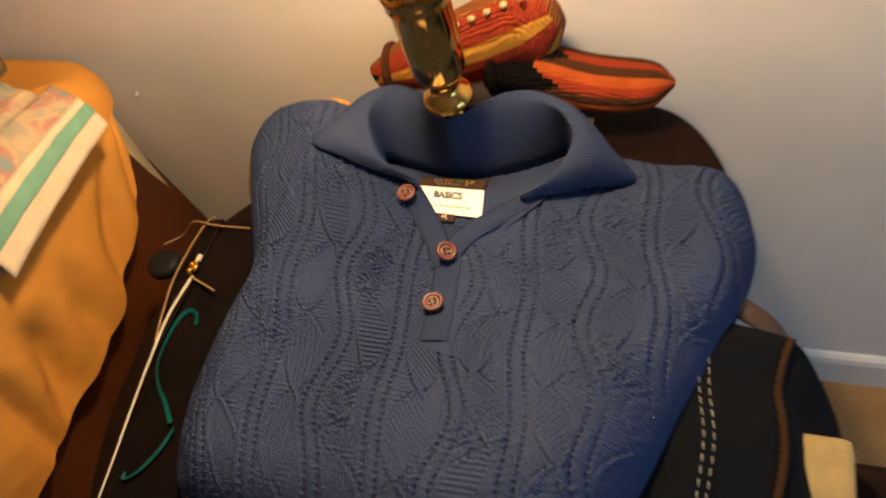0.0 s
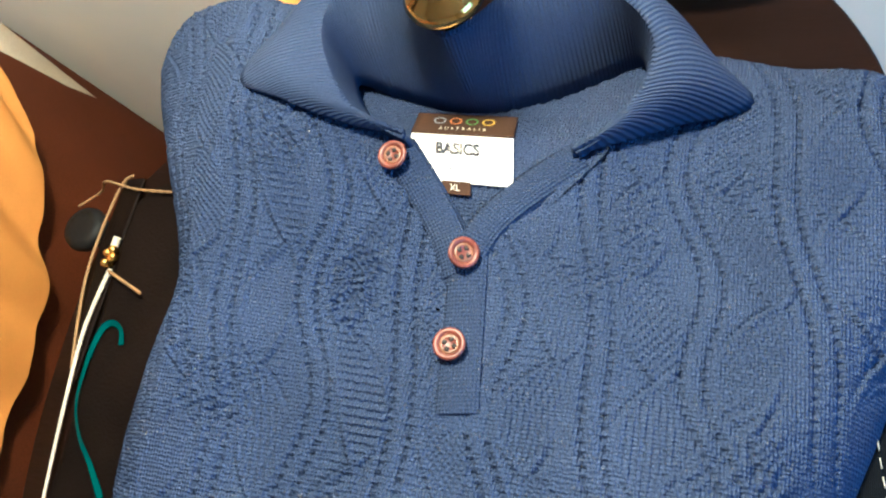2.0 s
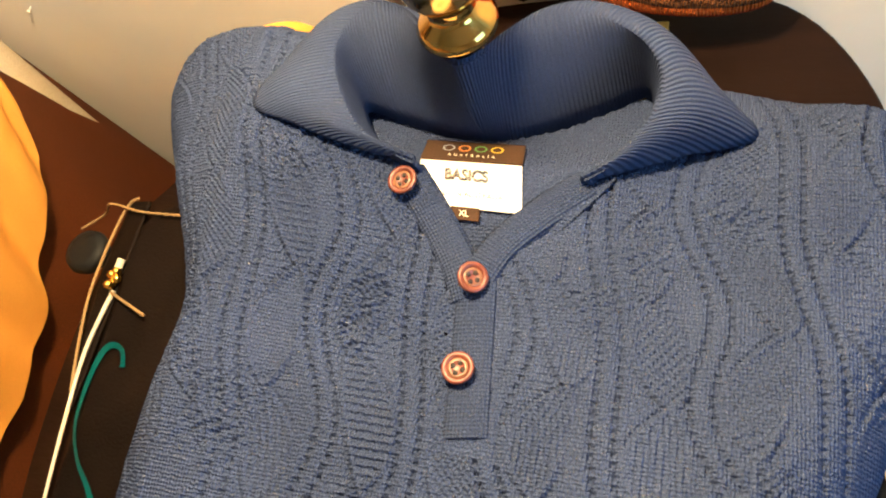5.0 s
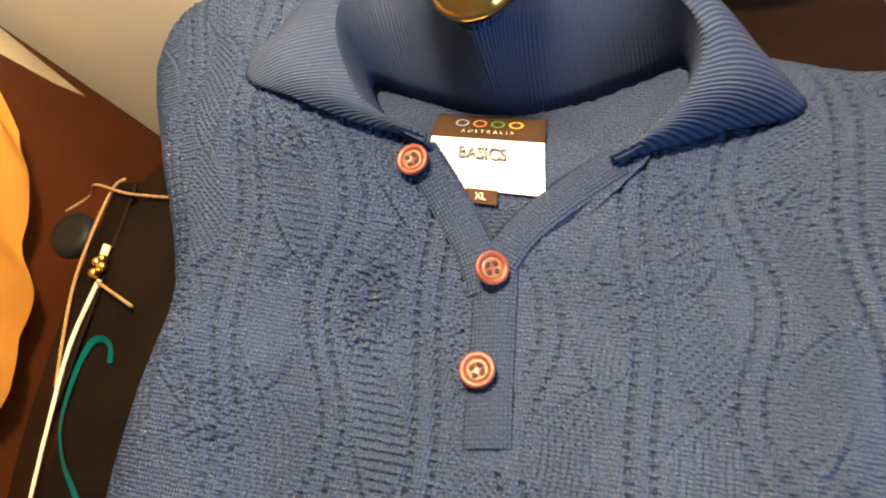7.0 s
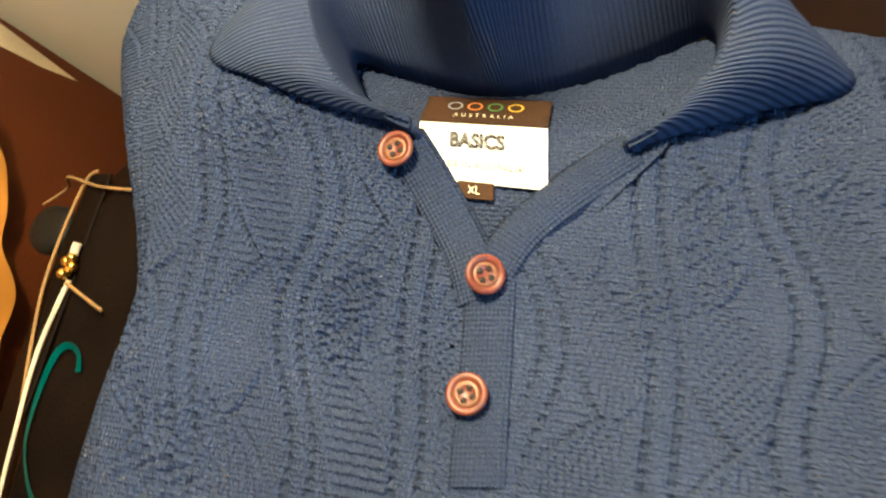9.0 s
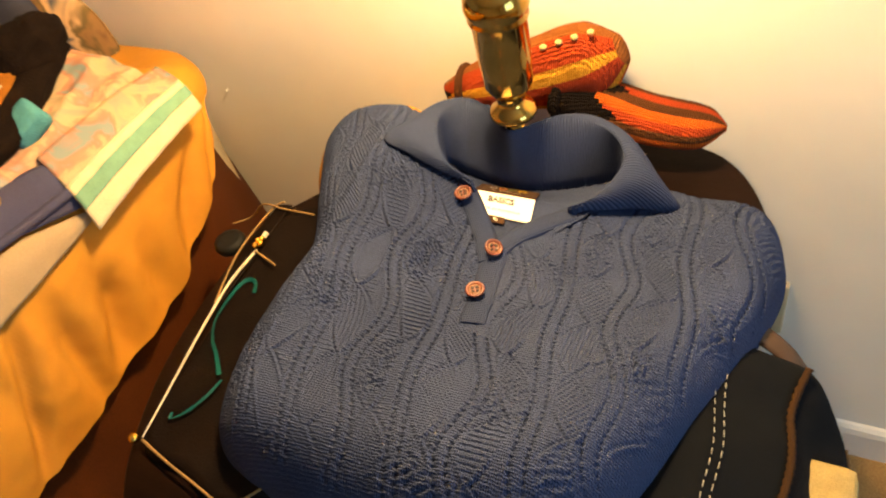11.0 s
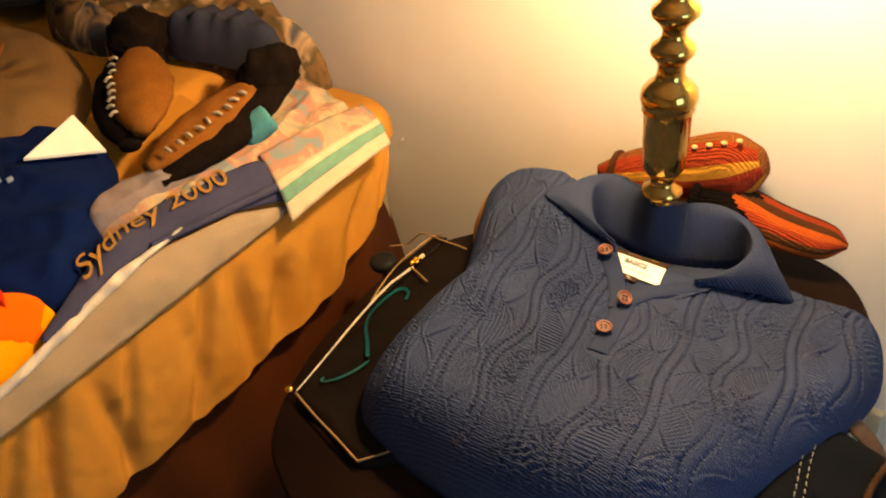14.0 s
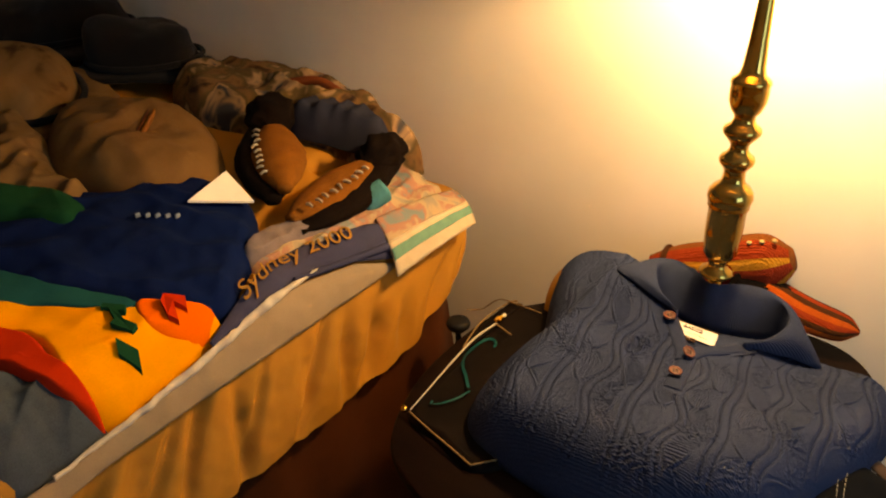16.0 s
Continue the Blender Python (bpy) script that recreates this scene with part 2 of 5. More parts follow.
def pad(outline, top, low, edge=0.02, ang=96, rad=20, wrinkle=0.004, wscale=18.0, seed=1, closed_line=True, centre=None, folds=None):
    """A soft flat thing lying down: outline in plan, top(x, y) its upper face, low(x, y) where its rim rests, edge its roundness."""
    o = smooth_line(outline, ang, True) if closed_line else np.asarray(outline, dtype=float)
    c = o.mean(axis=0) if centre is None else np.array(centre)
    v = []
    for i in range(rad):
        s = 1 - (i / rad) ** 1.15 if i < rad else 0
        for j in range(ang):
            x, y = c + (o[j] - c) * s
            d = np.linalg.norm(o[j] - c) * (1 - s)
            q = min(d / edge, 1.0)
            k = math.sqrt(max(0.0, 1 - (1 - q) ** 2))
            zt, zl = top(x, y), low(x, y)
            z = zl + max(zt - zl, 0.001) * k + wrinkle * k * (lumps(x, y, wscale, seed) + 0.5 * lumps(x, y, wscale * 2.7, seed + 3))
            if folds:
                a, fq, fa = folds
                z += fa * k * (0.7 - abs(math.sin(fq * (x * math.cos(a) + y * math.sin(a)) + 2.6 * lumps(x, y, 7, seed + 5))))
            v.append((x, y, z))
    v.append((c[0], c[1], v[-1][2]))
    f = grid_faces(rad, ang, True)
    last = (rad - 1) * ang
    f += [(last + j, last + (j + 1) % ang, len(v) - 1) for j in range(ang)]
    m = len(v)
    v += [(x, y, low(x, y) - 0.001) for x, y in o]
    f += [(m + (j + 1) % ang, m + j, j, (j + 1) % ang)[::-1] for j in range(ang)]
    f.append(tuple(range(m, m + ang))[::-1])
    return v, f


# ---- the room ----
WALL_Y, X0, X1, Y0, HIGH = 0.745, -3.0, 1.9, -2.8, 2.45
put("floor", box(X0 - 0.1, Y0 - 0.1, -0.1, X1 + 0.1, WALL_Y + 0.1, 0.0, 0), M_CARPET, None, "tan brown carpeted floor", False, category="floor", kind="structure")
put("ceiling", box(X0 - 0.1, Y0 - 0.1, HIGH, X1 + 0.1, WALL_Y + 0.1, HIGH + 0.1, 0), M_CEIL, None, "plain white painted ceiling", False, category="ceiling", kind="structure")
put("wall_north", box(X0, WALL_Y, 0, X1, WALL_Y + 0.1, HIGH, 0), M_WALL, None, "off-white painted wall behind bed and table", False, category="wall", kind="structure")
put("wall_west", box(X0 - 0.1, Y0, 0, X0, WALL_Y, HIGH, 0), M_WALL, None, "off-white painted side wall", False, category="wall", kind="structure")
wy0, wy1, wz0, wz1 = -1.05, 0.15, 0.85, 2.10
put("wall_south", box(X0, Y0 - 0.1, 0, X1, Y0, HIGH, 0), M_WALL, None, "off-white painted side wall", False, category="wall", kind="structure")
put("wall_east", join(box(X1, Y0, 0, X1 + 0.1, wy0, HIGH, 0), box(X1, wy1, 0, X1 + 0.1, WALL_Y, HIGH, 0), box(X1, wy0, 0, X1 + 0.1, wy1, wz0, 0), box(X1, wy0, wz1, X1 + 0.1, wy1, HIGH, 0)),
    M_WALL, None, "off-white painted wall with a window opening", False, category="wall", kind="structure")
prof = [(0.0, 0.0), (-0.014, 0.0), (-0.014, 0.070), (-0.011, 0.082), (-0.005, 0.088), (0.0, 0.090)]
v = [(x, WALL_Y - 0.001 + a, b) for x in (X0, X1) for a, b in prof]
put("baseboard", (v, grid_faces(2, len(prof), True)), M_TRIM, None, "white painted baseboard along the wall", False, category="baseboard", kind="structure")

# ---- wall outlet ----
outlet = thing("wall_outlet", (0.01, WALL_Y - 0.003, 0.42), "ivory wall outlet plate with a plug in it", "outlet")
M_IVORY = hard("ivory_plastic", (0.50, 0.42, 0.26), 0.35, var=0.9, patch=20)
put("plate", box(-0.022, WALL_Y - 0.014, 0.320, 0.052, WALL_Y, 0.438, 0.004), M_IVORY, outlet)
put("socket", box(-0.008, WALL_Y - 0.018, 0.392, 0.030, WALL_Y - 0.012, 0.424, 0.004), M_IVORY, outlet)
plug = thing("plug", (0.005, WALL_Y - 0.02, 0.385), "ivory plug with a thin brown flex in the outlet", "plug")
put("plug_body", box(-0.012, WALL_Y - 0.040, 0.350, 0.020, WALL_Y - 0.014, 0.382, 0.006), M_IVORY, plug)
put("flex", tube([(0.004, WALL_Y - 0.03, 0.350), (0.002, WALL_Y - 0.03, 0.30), (-0.03, WALL_Y - 0.04, 0.2), (-0.1, WALL_Y - 0.05, 0.02)], 0.0028), hard("brown_flex", (0.06, 0.03, 0.015), 0.5), plug)

# small nail left in the wall beside the bed
nail = thing("nail", (-0.905, WALL_Y, 0.70), "small painted nail head in the wall", "nail")
g = lathe([(0.0012, 0.0), (0.0012, 0.006), (0.0024, 0.0063), (0.0024, 0.0075), (0.0006, 0.0082)], (0, 0), 14)
put("nail_head", ([(-0.905 + x, WALL_Y - z, 0.70 + y) for x, y, z in g[0]], g[1]), M_TRIM, nail)

# ---- side table ----
TOP = 0.725
T_OUT = [(0.012, 0.35), (0.016, 0.50), (0.004, 0.605), (-0.066, 0.695), (-0.20, 0.71), (-0.40, 0.68), (-0.50, 0.60), (-0.59, 0.495),
         (-0.622, 0.44), (-0.630, 0.33), (-0.615, 0.19), (-0.565, 0.065), (-0.49, 0.008), (-0.35, -0.03), (-0.15, -0.03), (-0.02, 0.05), (0.008, 0.20)]
table = thing("side_table", (-0.33, 0.35, 0), "dark brown wooden side table with rounded corners", "table")
o = smooth_line(T_OUT, 128, True)
c = o.mean(axis=0)
prof = [(0.0, -0.030), (0.97, -0.030), (0.985, -0.027), (0.995, -0.018), (1.0, -0.010), (0.997, -0.003), (0.988, 0.0), (0.5, 0.0), (0.01, 0.0)]
v = [(*(c + (p - c) * max(s, 0.01)), TOP + h) for s, h in prof for p in o]
put("tabletop", (v, grid_faces(len(prof), 128, True)), M_TABLE, table)
put("apron", lathe([(0.25, 0.58), (0.255, 0.60), (0.255, 0.69), (0.25, TOP - 0.03)], (-0.30, 0.34), 48), M_TABLE, table)
leg = [(0.016, 0.0), (0.020, 0.02), (0.015, 0.05), (0.024, 0.25), (0.020, 0.42), (0.028, 0.50), (0.026, 0.60)]
for lx, ly in ((-0.45, 0.19), (-0.15, 0.19), (-0.45, 0.49), (-0.15, 0.49)):
    put("leg", lathe(leg, (lx, ly), 20), M_TABLE, table)

# ---- brass table lamp ----
lamp = thing("table_lamp", (*LAMP, TOP), "polished brass table lamp with turned column and cloth shade, lit", "lamp")
put("base", lathe([(0.055, TOP), (0.056, TOP + 0.006), (0.045, TOP + 0.012), (0.018, TOP + 0.022), (0.011, TOP + 0.05), (0.010, 0.884)], LAMP), M_BRASS, lamp)
put("column", lathe([(0.010, 0.878), (0.022, 0.879), (0.0265, 0.883), (0.0270, 0.887), (0.024, 0.892), (0.017, 0.897), (0.0145, 0.902), (0.0165, 0.907), (0.0160, 0.910),
                     (0.021, 0.914), (0.0265, 0.924), (0.0285, 0.96), (0.0290, 1.000), (0.0305, 1.002), (0.0320, 1.005), (0.0305, 1.008),
                     (0.0325, 1.012), (0.0345, 1.020), (0.0330, 1.030), (0.027, 1.038), (0.019, 1.044), (0.0165, 1.052), (0.0160, 1.062),
                     (0.0185, 1.068), (0.0255, 1.076), (0.0265, 1.081), (0.0245, 1.087), (0.0165, 1.093), (0.0135, 1.099), (0.0140, 1.106),
                     (0.019, 1.113), (0.0270, 1.122), (0.0280, 1.127), (0.0265, 1.132), (0.018, 1.138), (0.0150, 1.146), (0.0165, 1.152),
                     (0.022, 1.158), (0.0270, 1.172), (0.0280, 1.186), (0.0275, 1.196), (0.0290, 1.199), (0.0275, 1.204), (0.019, 1.211),
                     (0.0165, 1.220), (0.0135, 1.26), (0.0110, 1.33), (0.0105, 1.37)], LAMP, 56), M_BRASS, lamp)
put("socket", lathe([(0.012, 1.36), (0.020, 1.365), (0.020, 1.395), (0.015, 1.40)], LAMP, 24), M_BRASS, lamp)
shade_prof = [(0.172, 1.386), (0.1745, 1.386), (0.1745, 1.396), (0.104, 1.630), (0.101, 1.630), (0.170, 1.396)]
v, f = lathe(shade_prof, LAMP, 64, False)
f += [((len(shade_prof) - 1) * 64 + j, (len(shade_prof) - 1) * 64 + (j + 1) % 64, (j + 1) % 64, j) for j in range(64)]
shade = put("shade", (v, f), M_SHADE, lamp, "cream pleated cloth shade")
fr = [lathe([(0.0042, 1.376), (0.0055, 1.382), (0.0042, 1.388)], (LAMP[0] + 0.175 * math.cos(a), LAMP[1] + 0.175 * math.sin(a)), 6) for a in np.linspace(0, 2 * math.pi, 90, endpoint=False)]
put("fringe", join(*fr), fabric("fringe_brown", (0.10, 0.05, 0.02)), shade)

# ---- bed ----
def bed_top(x, y):
    a = min(max((-0.79 - x) / 0.06, 0), 1)
    z = 0.80 + 0.085 * math.sin(a * math.pi / 2)
    z += 0.22 * min(max(-0.85 - x, 0), 0.25) + 0.06 * max(-1.1 - x, 0)
    return z


bed = thing("bed", (-1.6, -0.3, 0), "bed with a tan satin cover over a brown skirt", "bed")
put("mattress", box(-2.45, -1.35, 0.30, -0.93, WALL_Y - 0.03, 0.76, 0.05), M_MATTRESS, bed)
# brown skirt: hangs from below the cover, flaring to the floor and turning in at the wall
ys = np.linspace(-1.35, WALL_Y - 0.012, 190)
v = []
for k in range(20):
    s = k / 19
    for y in ys:
        fold = (0.010 * math.sin(y * 31 + 2 * math.sin(y * 7)) + 0.008 * lumps(y, s, 8, 9)) * (0.3 + s)
        turn = max(0.0, (y - 0.50) / 0.235)
        v.append((-0.835 + fold + 0.03 * s - (0.175 - 0.085 * s) * turn ** 1.6, y, 0.77 - 0.07 * min(turn, 1) - (0.765 - 0.07 * min(turn, 1)) * s))
put("skirt", (v, grid_faces(20, 190)), M_BROWN, bed, "brown hanging bed skirt")
# tan cover: its border runs along the bed's side and turns in at the wall; hem and crest heights go with it
SIDE = smooth_line([(-0.796, -1.40), (-0.796, -0.60), (-0.796, 0.10), (-0.796, 0.30), (-0.796, 0.45), (-0.797, 0.53), (-0.804, 0.585), (-0.825, 0.635), (-0.875, 0.675), (-0.95, 0.702), (-1.10, 0.715), (-1.30, 0.718)], 700)
RUN = np.concatenate([[0], np.cumsum(np.linalg.norm(np.diff(SIDE, axis=0), axis=1))])
OUTW = np.gradient(SIDE, axis=0)
OUTW = np.stack([OUTW[:, 1], -OUTW[:, 0]], axis=1) / np.linalg.norm(OUTW, axis=1)[:, None]
HEM = [(0.0, 0.56), (1.52, 0.585), (1.70, 0.598), (1.79, 0.612), (1.86, 0.648), (1.94, 0.697), (1.98, 0.745), (2.01, 0.785), (2.06, 0.79), (2.25, 0.785), (2.6, 0.77)]
CREST = [(0.0, 0.876), (1.80, 0.876), (1.95, 0.868), (2.02, 0.856), (2.10, 0.840), (2.20, 0.828), (2.35, 0.822), (2.6, 0.82)]
rc, CREASE, rn = random.Random(4), [], 0.0
while rn < 2.1:
    rn += rc.uniform(0.035, 0.10)
    CREASE.append((rn, rc.uniform(-0.14, 0.0), rc.uniform(0.009, 0.026), rc.uniform(0.007, 0.024), rc.uniform(-0.3, 0.3)))
CREASE = np.array(CREASE)
v, cols_n = [], 520
runs = np.linspace(0.0, RUN[-1], cols_n)
rows_q = [(-1, q) for q in np.linspace(0, 1, 8)[:-1]] + [(0, q) for q in np.linspace(0, 1, 9)[:-1]] + [(1, q) for q in np.linspace(0, 1, 36)]
for zone, q in rows_q:
    for r in runs:
        px, py = np.interp(r, RUN, SIDE[:, 0]), np.interp(r, RUN, SIDE[:, 1])
        nx, ny = np.interp(r, RUN, OUTW[:, 0]), np.interp(r, RUN, OUTW[:, 1])
        crest, hem = np.interp(r, *zip(*CREST)), np.interp(r, *zip(*HEM)) + 0.006 * lumps(r, 0, 11, 4)
        edge = min(0.80, crest - 0.035)
        if zone < 0:
            out, z = -0.36 + 0.295 * q, crest - 0.004
            z = max(z, bed_top(px + nx * out, py) - 0.012) if r < 1.8 else z + 0.04 * (1 - q)
        elif zone == 0:
            out, z = -0.065 + 0.065 * math.sin(q * math.pi / 2), edge + (crest - edge) * math.cos(q * math.pi / 2)
        else:
            z = edge + (min(hem, edge - 0.004) - edge) * q
            near = CREASE[np.abs(CREASE[:, 0] - r) < 0.22]
            pull = sum(dp * max(0.0, min(1.0, (q - q0) * 2.0)) ** 1.2 * math.exp(-((r - c0 - tl * q - 0.008 * math.sin(q * 3 + c0 * 40)) / wd) ** 2) for c0, tl, wd, dp, q0 in near)
            deep = min(1.0, (edge - hem) / 0.12)
            out = (0.014 * math.sin(q * math.pi * 0.6) - 0.95 * pull * (1 - 0.6 * q ** 4)) * deep + 0.003 * lumps(r * 2, z * 1.5, 10, 6) + 0.0015 * lumps(r * 2, z * 2, 26, 8)
        v.append((px + nx * out, py + ny * out, z))
put("cover", (v, grid_faces(len(rows_q), cols_n)), M_TAN, bed, "tan satin bed cover with loose folds")
put("cover_top", pad([(-2.46, -1.38), (-1.6, -1.40), (-1.05, -1.38), (-1.05, -0.4), (-1.05, 0.45), (-1.12, 0.62), (-1.7, 0.70), (-2.46, 0.70), (-2.5, -0.3)],
                     lambda x, y: bed_top(x, y) - 0.012, lambda x, y: 0.75, 0.05, 80, 24, 0.01, 8), M_TAN, bed)

# ---- cable-knit pullover on the table ----
def pull_top(x, y):
    fall = 0.55 * np.maximum(0.0, -0.43 - x) + 0.30 * np.maximum(0.0, y - 0.53) * (x < -0.30)
    dip = 0.016 * np.exp(-((x + 0.275) / 0.11) ** 2 - ((y - 0.37) / 0.11) ** 2)
    return 0.825 - dip - 0.12 * (x + 0.25) - 0.05 * (y - 0.38) - 0.9 * (x + 0.25) * (y - 0.38) - fall + 0.036 * np.exp(-((x - 0.005) / 0.07) ** 2 - ((y - 0.53) / 0.08) ** 2)


def inside_poly(px, py, poly):
    hit = np.zeros(len(px), dtype=bool)
    k = len(poly)
    for i in range(k):
        (xa, ya), (xb, yb) = poly[i], poly[(i + 1) % k]
        cross = (ya > py) != (yb > py)
        hit ^= cross & (px < (xb - xa) * (py - ya) / (yb - ya + 1e-12) + xa)
    return hit


def cable_relief(x, y):
    """Pairs of dotted ladders with stacked panels between them: plain leaves, ribs across, along and aslant, and tufted patches."""
    u = x + 0.14 * (y - 0.38)
    h = np.zeros_like(x)
    rnd = random.Random(31)
    tuft = np.sin(x * 760 + 2.6 * np.sin(y * 260 + 1.0)) * np.sin(y * 690 + 2.6 * np.sin(x * 240))
    tuft = tuft + 0.6 * np.sin(x * 410 - y * 350 + 3 * np.sin(y * 170))
    pitch = 0.059
    for i in range(13):
        cx = -0.635 + pitch * i
        ph, amp, per = rnd.uniform(0, 6.28), (0.0035, 0.0085)[i % 2] * rnd.uniform(0.8, 1.25), rnd.uniform(0.12, 0.16)
        d = u - cx - amp * np.sin(2 * np.pi * y / per + ph)
        near = np.abs(d) < 0.045
        dn, yn = d[near], y[near]
        g = 0.0014 * np.exp(-(dn / 0.0034) ** 2) * (0.72 + 0.28 * np.sin(2 * np.pi * (yn + 0.8 * np.abs(dn)) / 0.0072 + ph))
        for side in (-1, 1):
            hole = np.sin(2 * np.pi * yn / 0.0062 + side + ph) > -0.25
            g -= 0.0046 * np.exp(-((dn - side * 0.0062) / 0.0015) ** 2) * (0.12 + 0.88 * hole)
            g += 0.0012 * np.exp(-((dn - side * 0.0106) / 0.0024) ** 2) * (0.75 + 0.25 * np.sin(2 * np.pi * (yn + dn * side) / 0.0062 + ph))
        # the stacked panels to this ladder's side
        e0 = dn - pitch / 2
        tall, off = rnd.uniform(0.062, 0.082), rnd.uniform(0, 0.08)
        cell = np.floor((yn + off) / tall).astype(int)
        t = (yn + off) / tall - cell
        kind = (cell * 7 + i * 3 + (cell * cell + i) % 3) % 6
        slant = np.where((cell + i) % 2 == 0, 0.006, -0.006) * (t - 0.5) * 2
        m = e0 - slant
        wide = 0.0165 * np.clip(np.sin(np.pi * t), 0, 1) ** 0.75
        e = np.abs(m) - wide
        inside = np.clip(-e / 0.0025, 0, 1)
        ribs = np.select([kind == 1, kind == 3, kind == 4, kind == 5],
                         [np.sin(2 * np.pi * yn / 0.0050), np.sin(2 * np.pi * (yn + 1.1 * m) / 0.0056), np.sin(2 * np.pi * m / 0.0052), np.sin(2 * np.pi * (yn - 0.9 * m) / 0.0054)], 0.0)
        band = np.clip(1 - np.abs(e0) / 0.020, 0, 1) ** 0.5
        g += band * (0.0020 * np.exp(-(e / 0.0022) ** 2) - 0.0032 * np.exp(-((e - 0.0038) / 0.0017) ** 2))
        g += inside * (0.0010 * ribs - 0.0010 * (kind == 0) + 0.0017 * (kind == 2) * tuft[near])
        g += (1 - inside) * band * 0.0007 * np.sin(2 * np.pi * yn / 0.0046)
        h[near] += g
    patch = np.clip(np.sin(x * 41 + 1.9) * np.sin(y * 37 + 0.2) + 0.5 * np.sin(x * 23 - y * 31) - 0.25, 0, 1)
    fade = 0.78 + 0.22 * np.sin(x * 19 + 2.1 * np.sin(y * 13) + 0.7) * np.sin(y * 23 + 1.9)
    stitch = np.sin(2 * np.pi * u / 0.0031) * np.sin(2 * np.pi * (y + 0.4 * np.abs((u / 0.0062) % 1 - 0.5) * 0.0062) / 0.0034)
    return h * fade * 1.0 + 0.0013 * patch * tuft + 0.0003 * stitch


OUT = [(0.037, 0.45), (0.037, 0.505), (0.012, 0.570), (-0.045, 0.580), (-0.087, 0.592), (-0.15, 0.600), (-0.205, 0.570), (-0.235, 0.545), (-0.268, 0.522), (-0.300, 0.550), (-0.335, 0.585), (-0.385, 0.608), (-0.44, 0.614), (-0.51, 0.620),
       (-0.556, 0.600), (-0.562, 0.55), (-0.532, 0.47), (-0.500, 0.40), (-0.488, 0.355), (-0.500, 0.29), (-0.503, 0.21), (-0.478, 0.140), (-0.42, 0.108), (-0.30, 0.092), (-0.17, 0.097),
       (-0.085, 0.135), (-0.045, 0.205), (-0.008, 0.30), (0.014, 0.37)]
NECK = [(-0.252, 0.408), (-0.222, 0.451), (-0.196, 0.481), (-0.160, 0.510), (-0.148, 0.545), (-0.150, 0.64), (-0.25, 0.65), (-0.335, 0.64), (-0.372, 0.575), (-0.366, 0.522), (-0.338, 0.486), (-0.306, 0.470)]


def pull_body():
    ang, rad, edge = 1400, 330, 0.075
    o = smooth_line(OUT, ang, True)
    c = np.array((-0.26, 0.36))
    s = 1 - (np.arange(rad) / rad) ** 1.05
    s = np.append(s, 0.004)
    P = c + (o[None] - c) * s[:, None, None]
    x, y = P[..., 0].ravel(), P[..., 1].ravel()
    d = (np.linalg.norm(o - c, axis=1)[None] * (1 - s[:, None])).ravel()
    # shoulders stay plumper than the sides
    q = np.clip(d / (edge - 0.03 * np.clip((x + 0.14) / 0.08, 0, 1) * np.clip((y - 0.28) / 0.12, 0, 1)), 0, 1)
    k = np.sqrt(1 - (1 - q) ** 2)
    zt = pull_top(x, y)
    low = TOP + 0.003
    z = low + (zt - low) * k
    soft = np.array([lumps(a, b, 9, 3, 0.006) + lumps(a, b, 22, 5, 0.0022) for a, b in zip(x, y)])
    # seam of the left shoulder and the drag lines from the placket
    seam = np.exp(-((x + 0.432 - 0.10 * (y - 0.5)) / 0.004) ** 2) * (y > 0.33)
    grow = np.clip(q * 1.6, 0, 1)
    # the knit lies flat under the placket
    calm = 1 - 0.9 * np.exp(-((x + 0.247 - 0.185 * (0.400 - y)) / 0.019) ** 4) * (y > 0.286) * (y < 0.44)
    z = z + soft * grow + cable_relief(x, y) * np.clip(q * 4, 0.25, 1) * calm - 0.003 * seam
    m = ang
    f = np.array(grid_faces(rad + 1, m, True))
    cx, cy = x[f].mean(axis=1), y[f].mean(axis=1)
    f = f[~inside_poly(cx, cy, NECK)]
    v = np.stack([x, y, z], axis=1)
    skirt = np.stack([o[:, 0] * 0.98 + c[0] * 0.02, o[:, 1] * 0.98 + c[1] * 0.02, np.full(m, TOP + 0.0015)], axis=1)
    n0 = len(v)
    v = np.concatenate([v, skirt])
    g = [(n0 + j, n0 + (j + 1) % m, (j + 1) % m, j) for j in range(m)]
    return v, [tuple(q) for q in f] + g


pullover = thing("pullover", (-0.26, 0.36, TOP), "folded blue cable-knit cotton pullover with collar and three buttons", "pullover")
put("body", pull_body(), M_KNIT, pullover)


def inner_top(x, y):
    """The inside of the back, seen in the neck: level under the label, sinking towards the collar's foot."""
    return float(np.interp(y, (0.385, 0.41, 0.44, 0.485, 0.51, 0.56), (0.780, 0.795, 0.806, 0.806, 0.791, 0.786)))


n = 70
v = []
for q in np.linspace(0, 1, n):
    y0 = 0.385 + 0.175 * q
    for x in np.linspace(np.interp(y0, (0.385, 0.44, 0.48, 0.56), (-0.262, -0.305, -0.345, -0.37)), np.interp(y0, (0.385, 0.44, 0.48, 0.56), (-0.235, -0.205, -0.170, -0.13)), n):
        foot = np.interp(x, (-0.37, -0.334, -0.288, -0.268, -0.246, -0.205, -0.13), (0.545, 0.532, 0.520, 0.518, 0.520, 0.532, 0.566))
        y = 0.385 + (foot - 0.385) * q
        v.append((x, y, inner_top(x, y) + 0.0012 * math.sin(x * 900) * math.sin(y * 700)))
put("back_lining", (v, grid_faces(n, n)), M_KNIT, pullover)

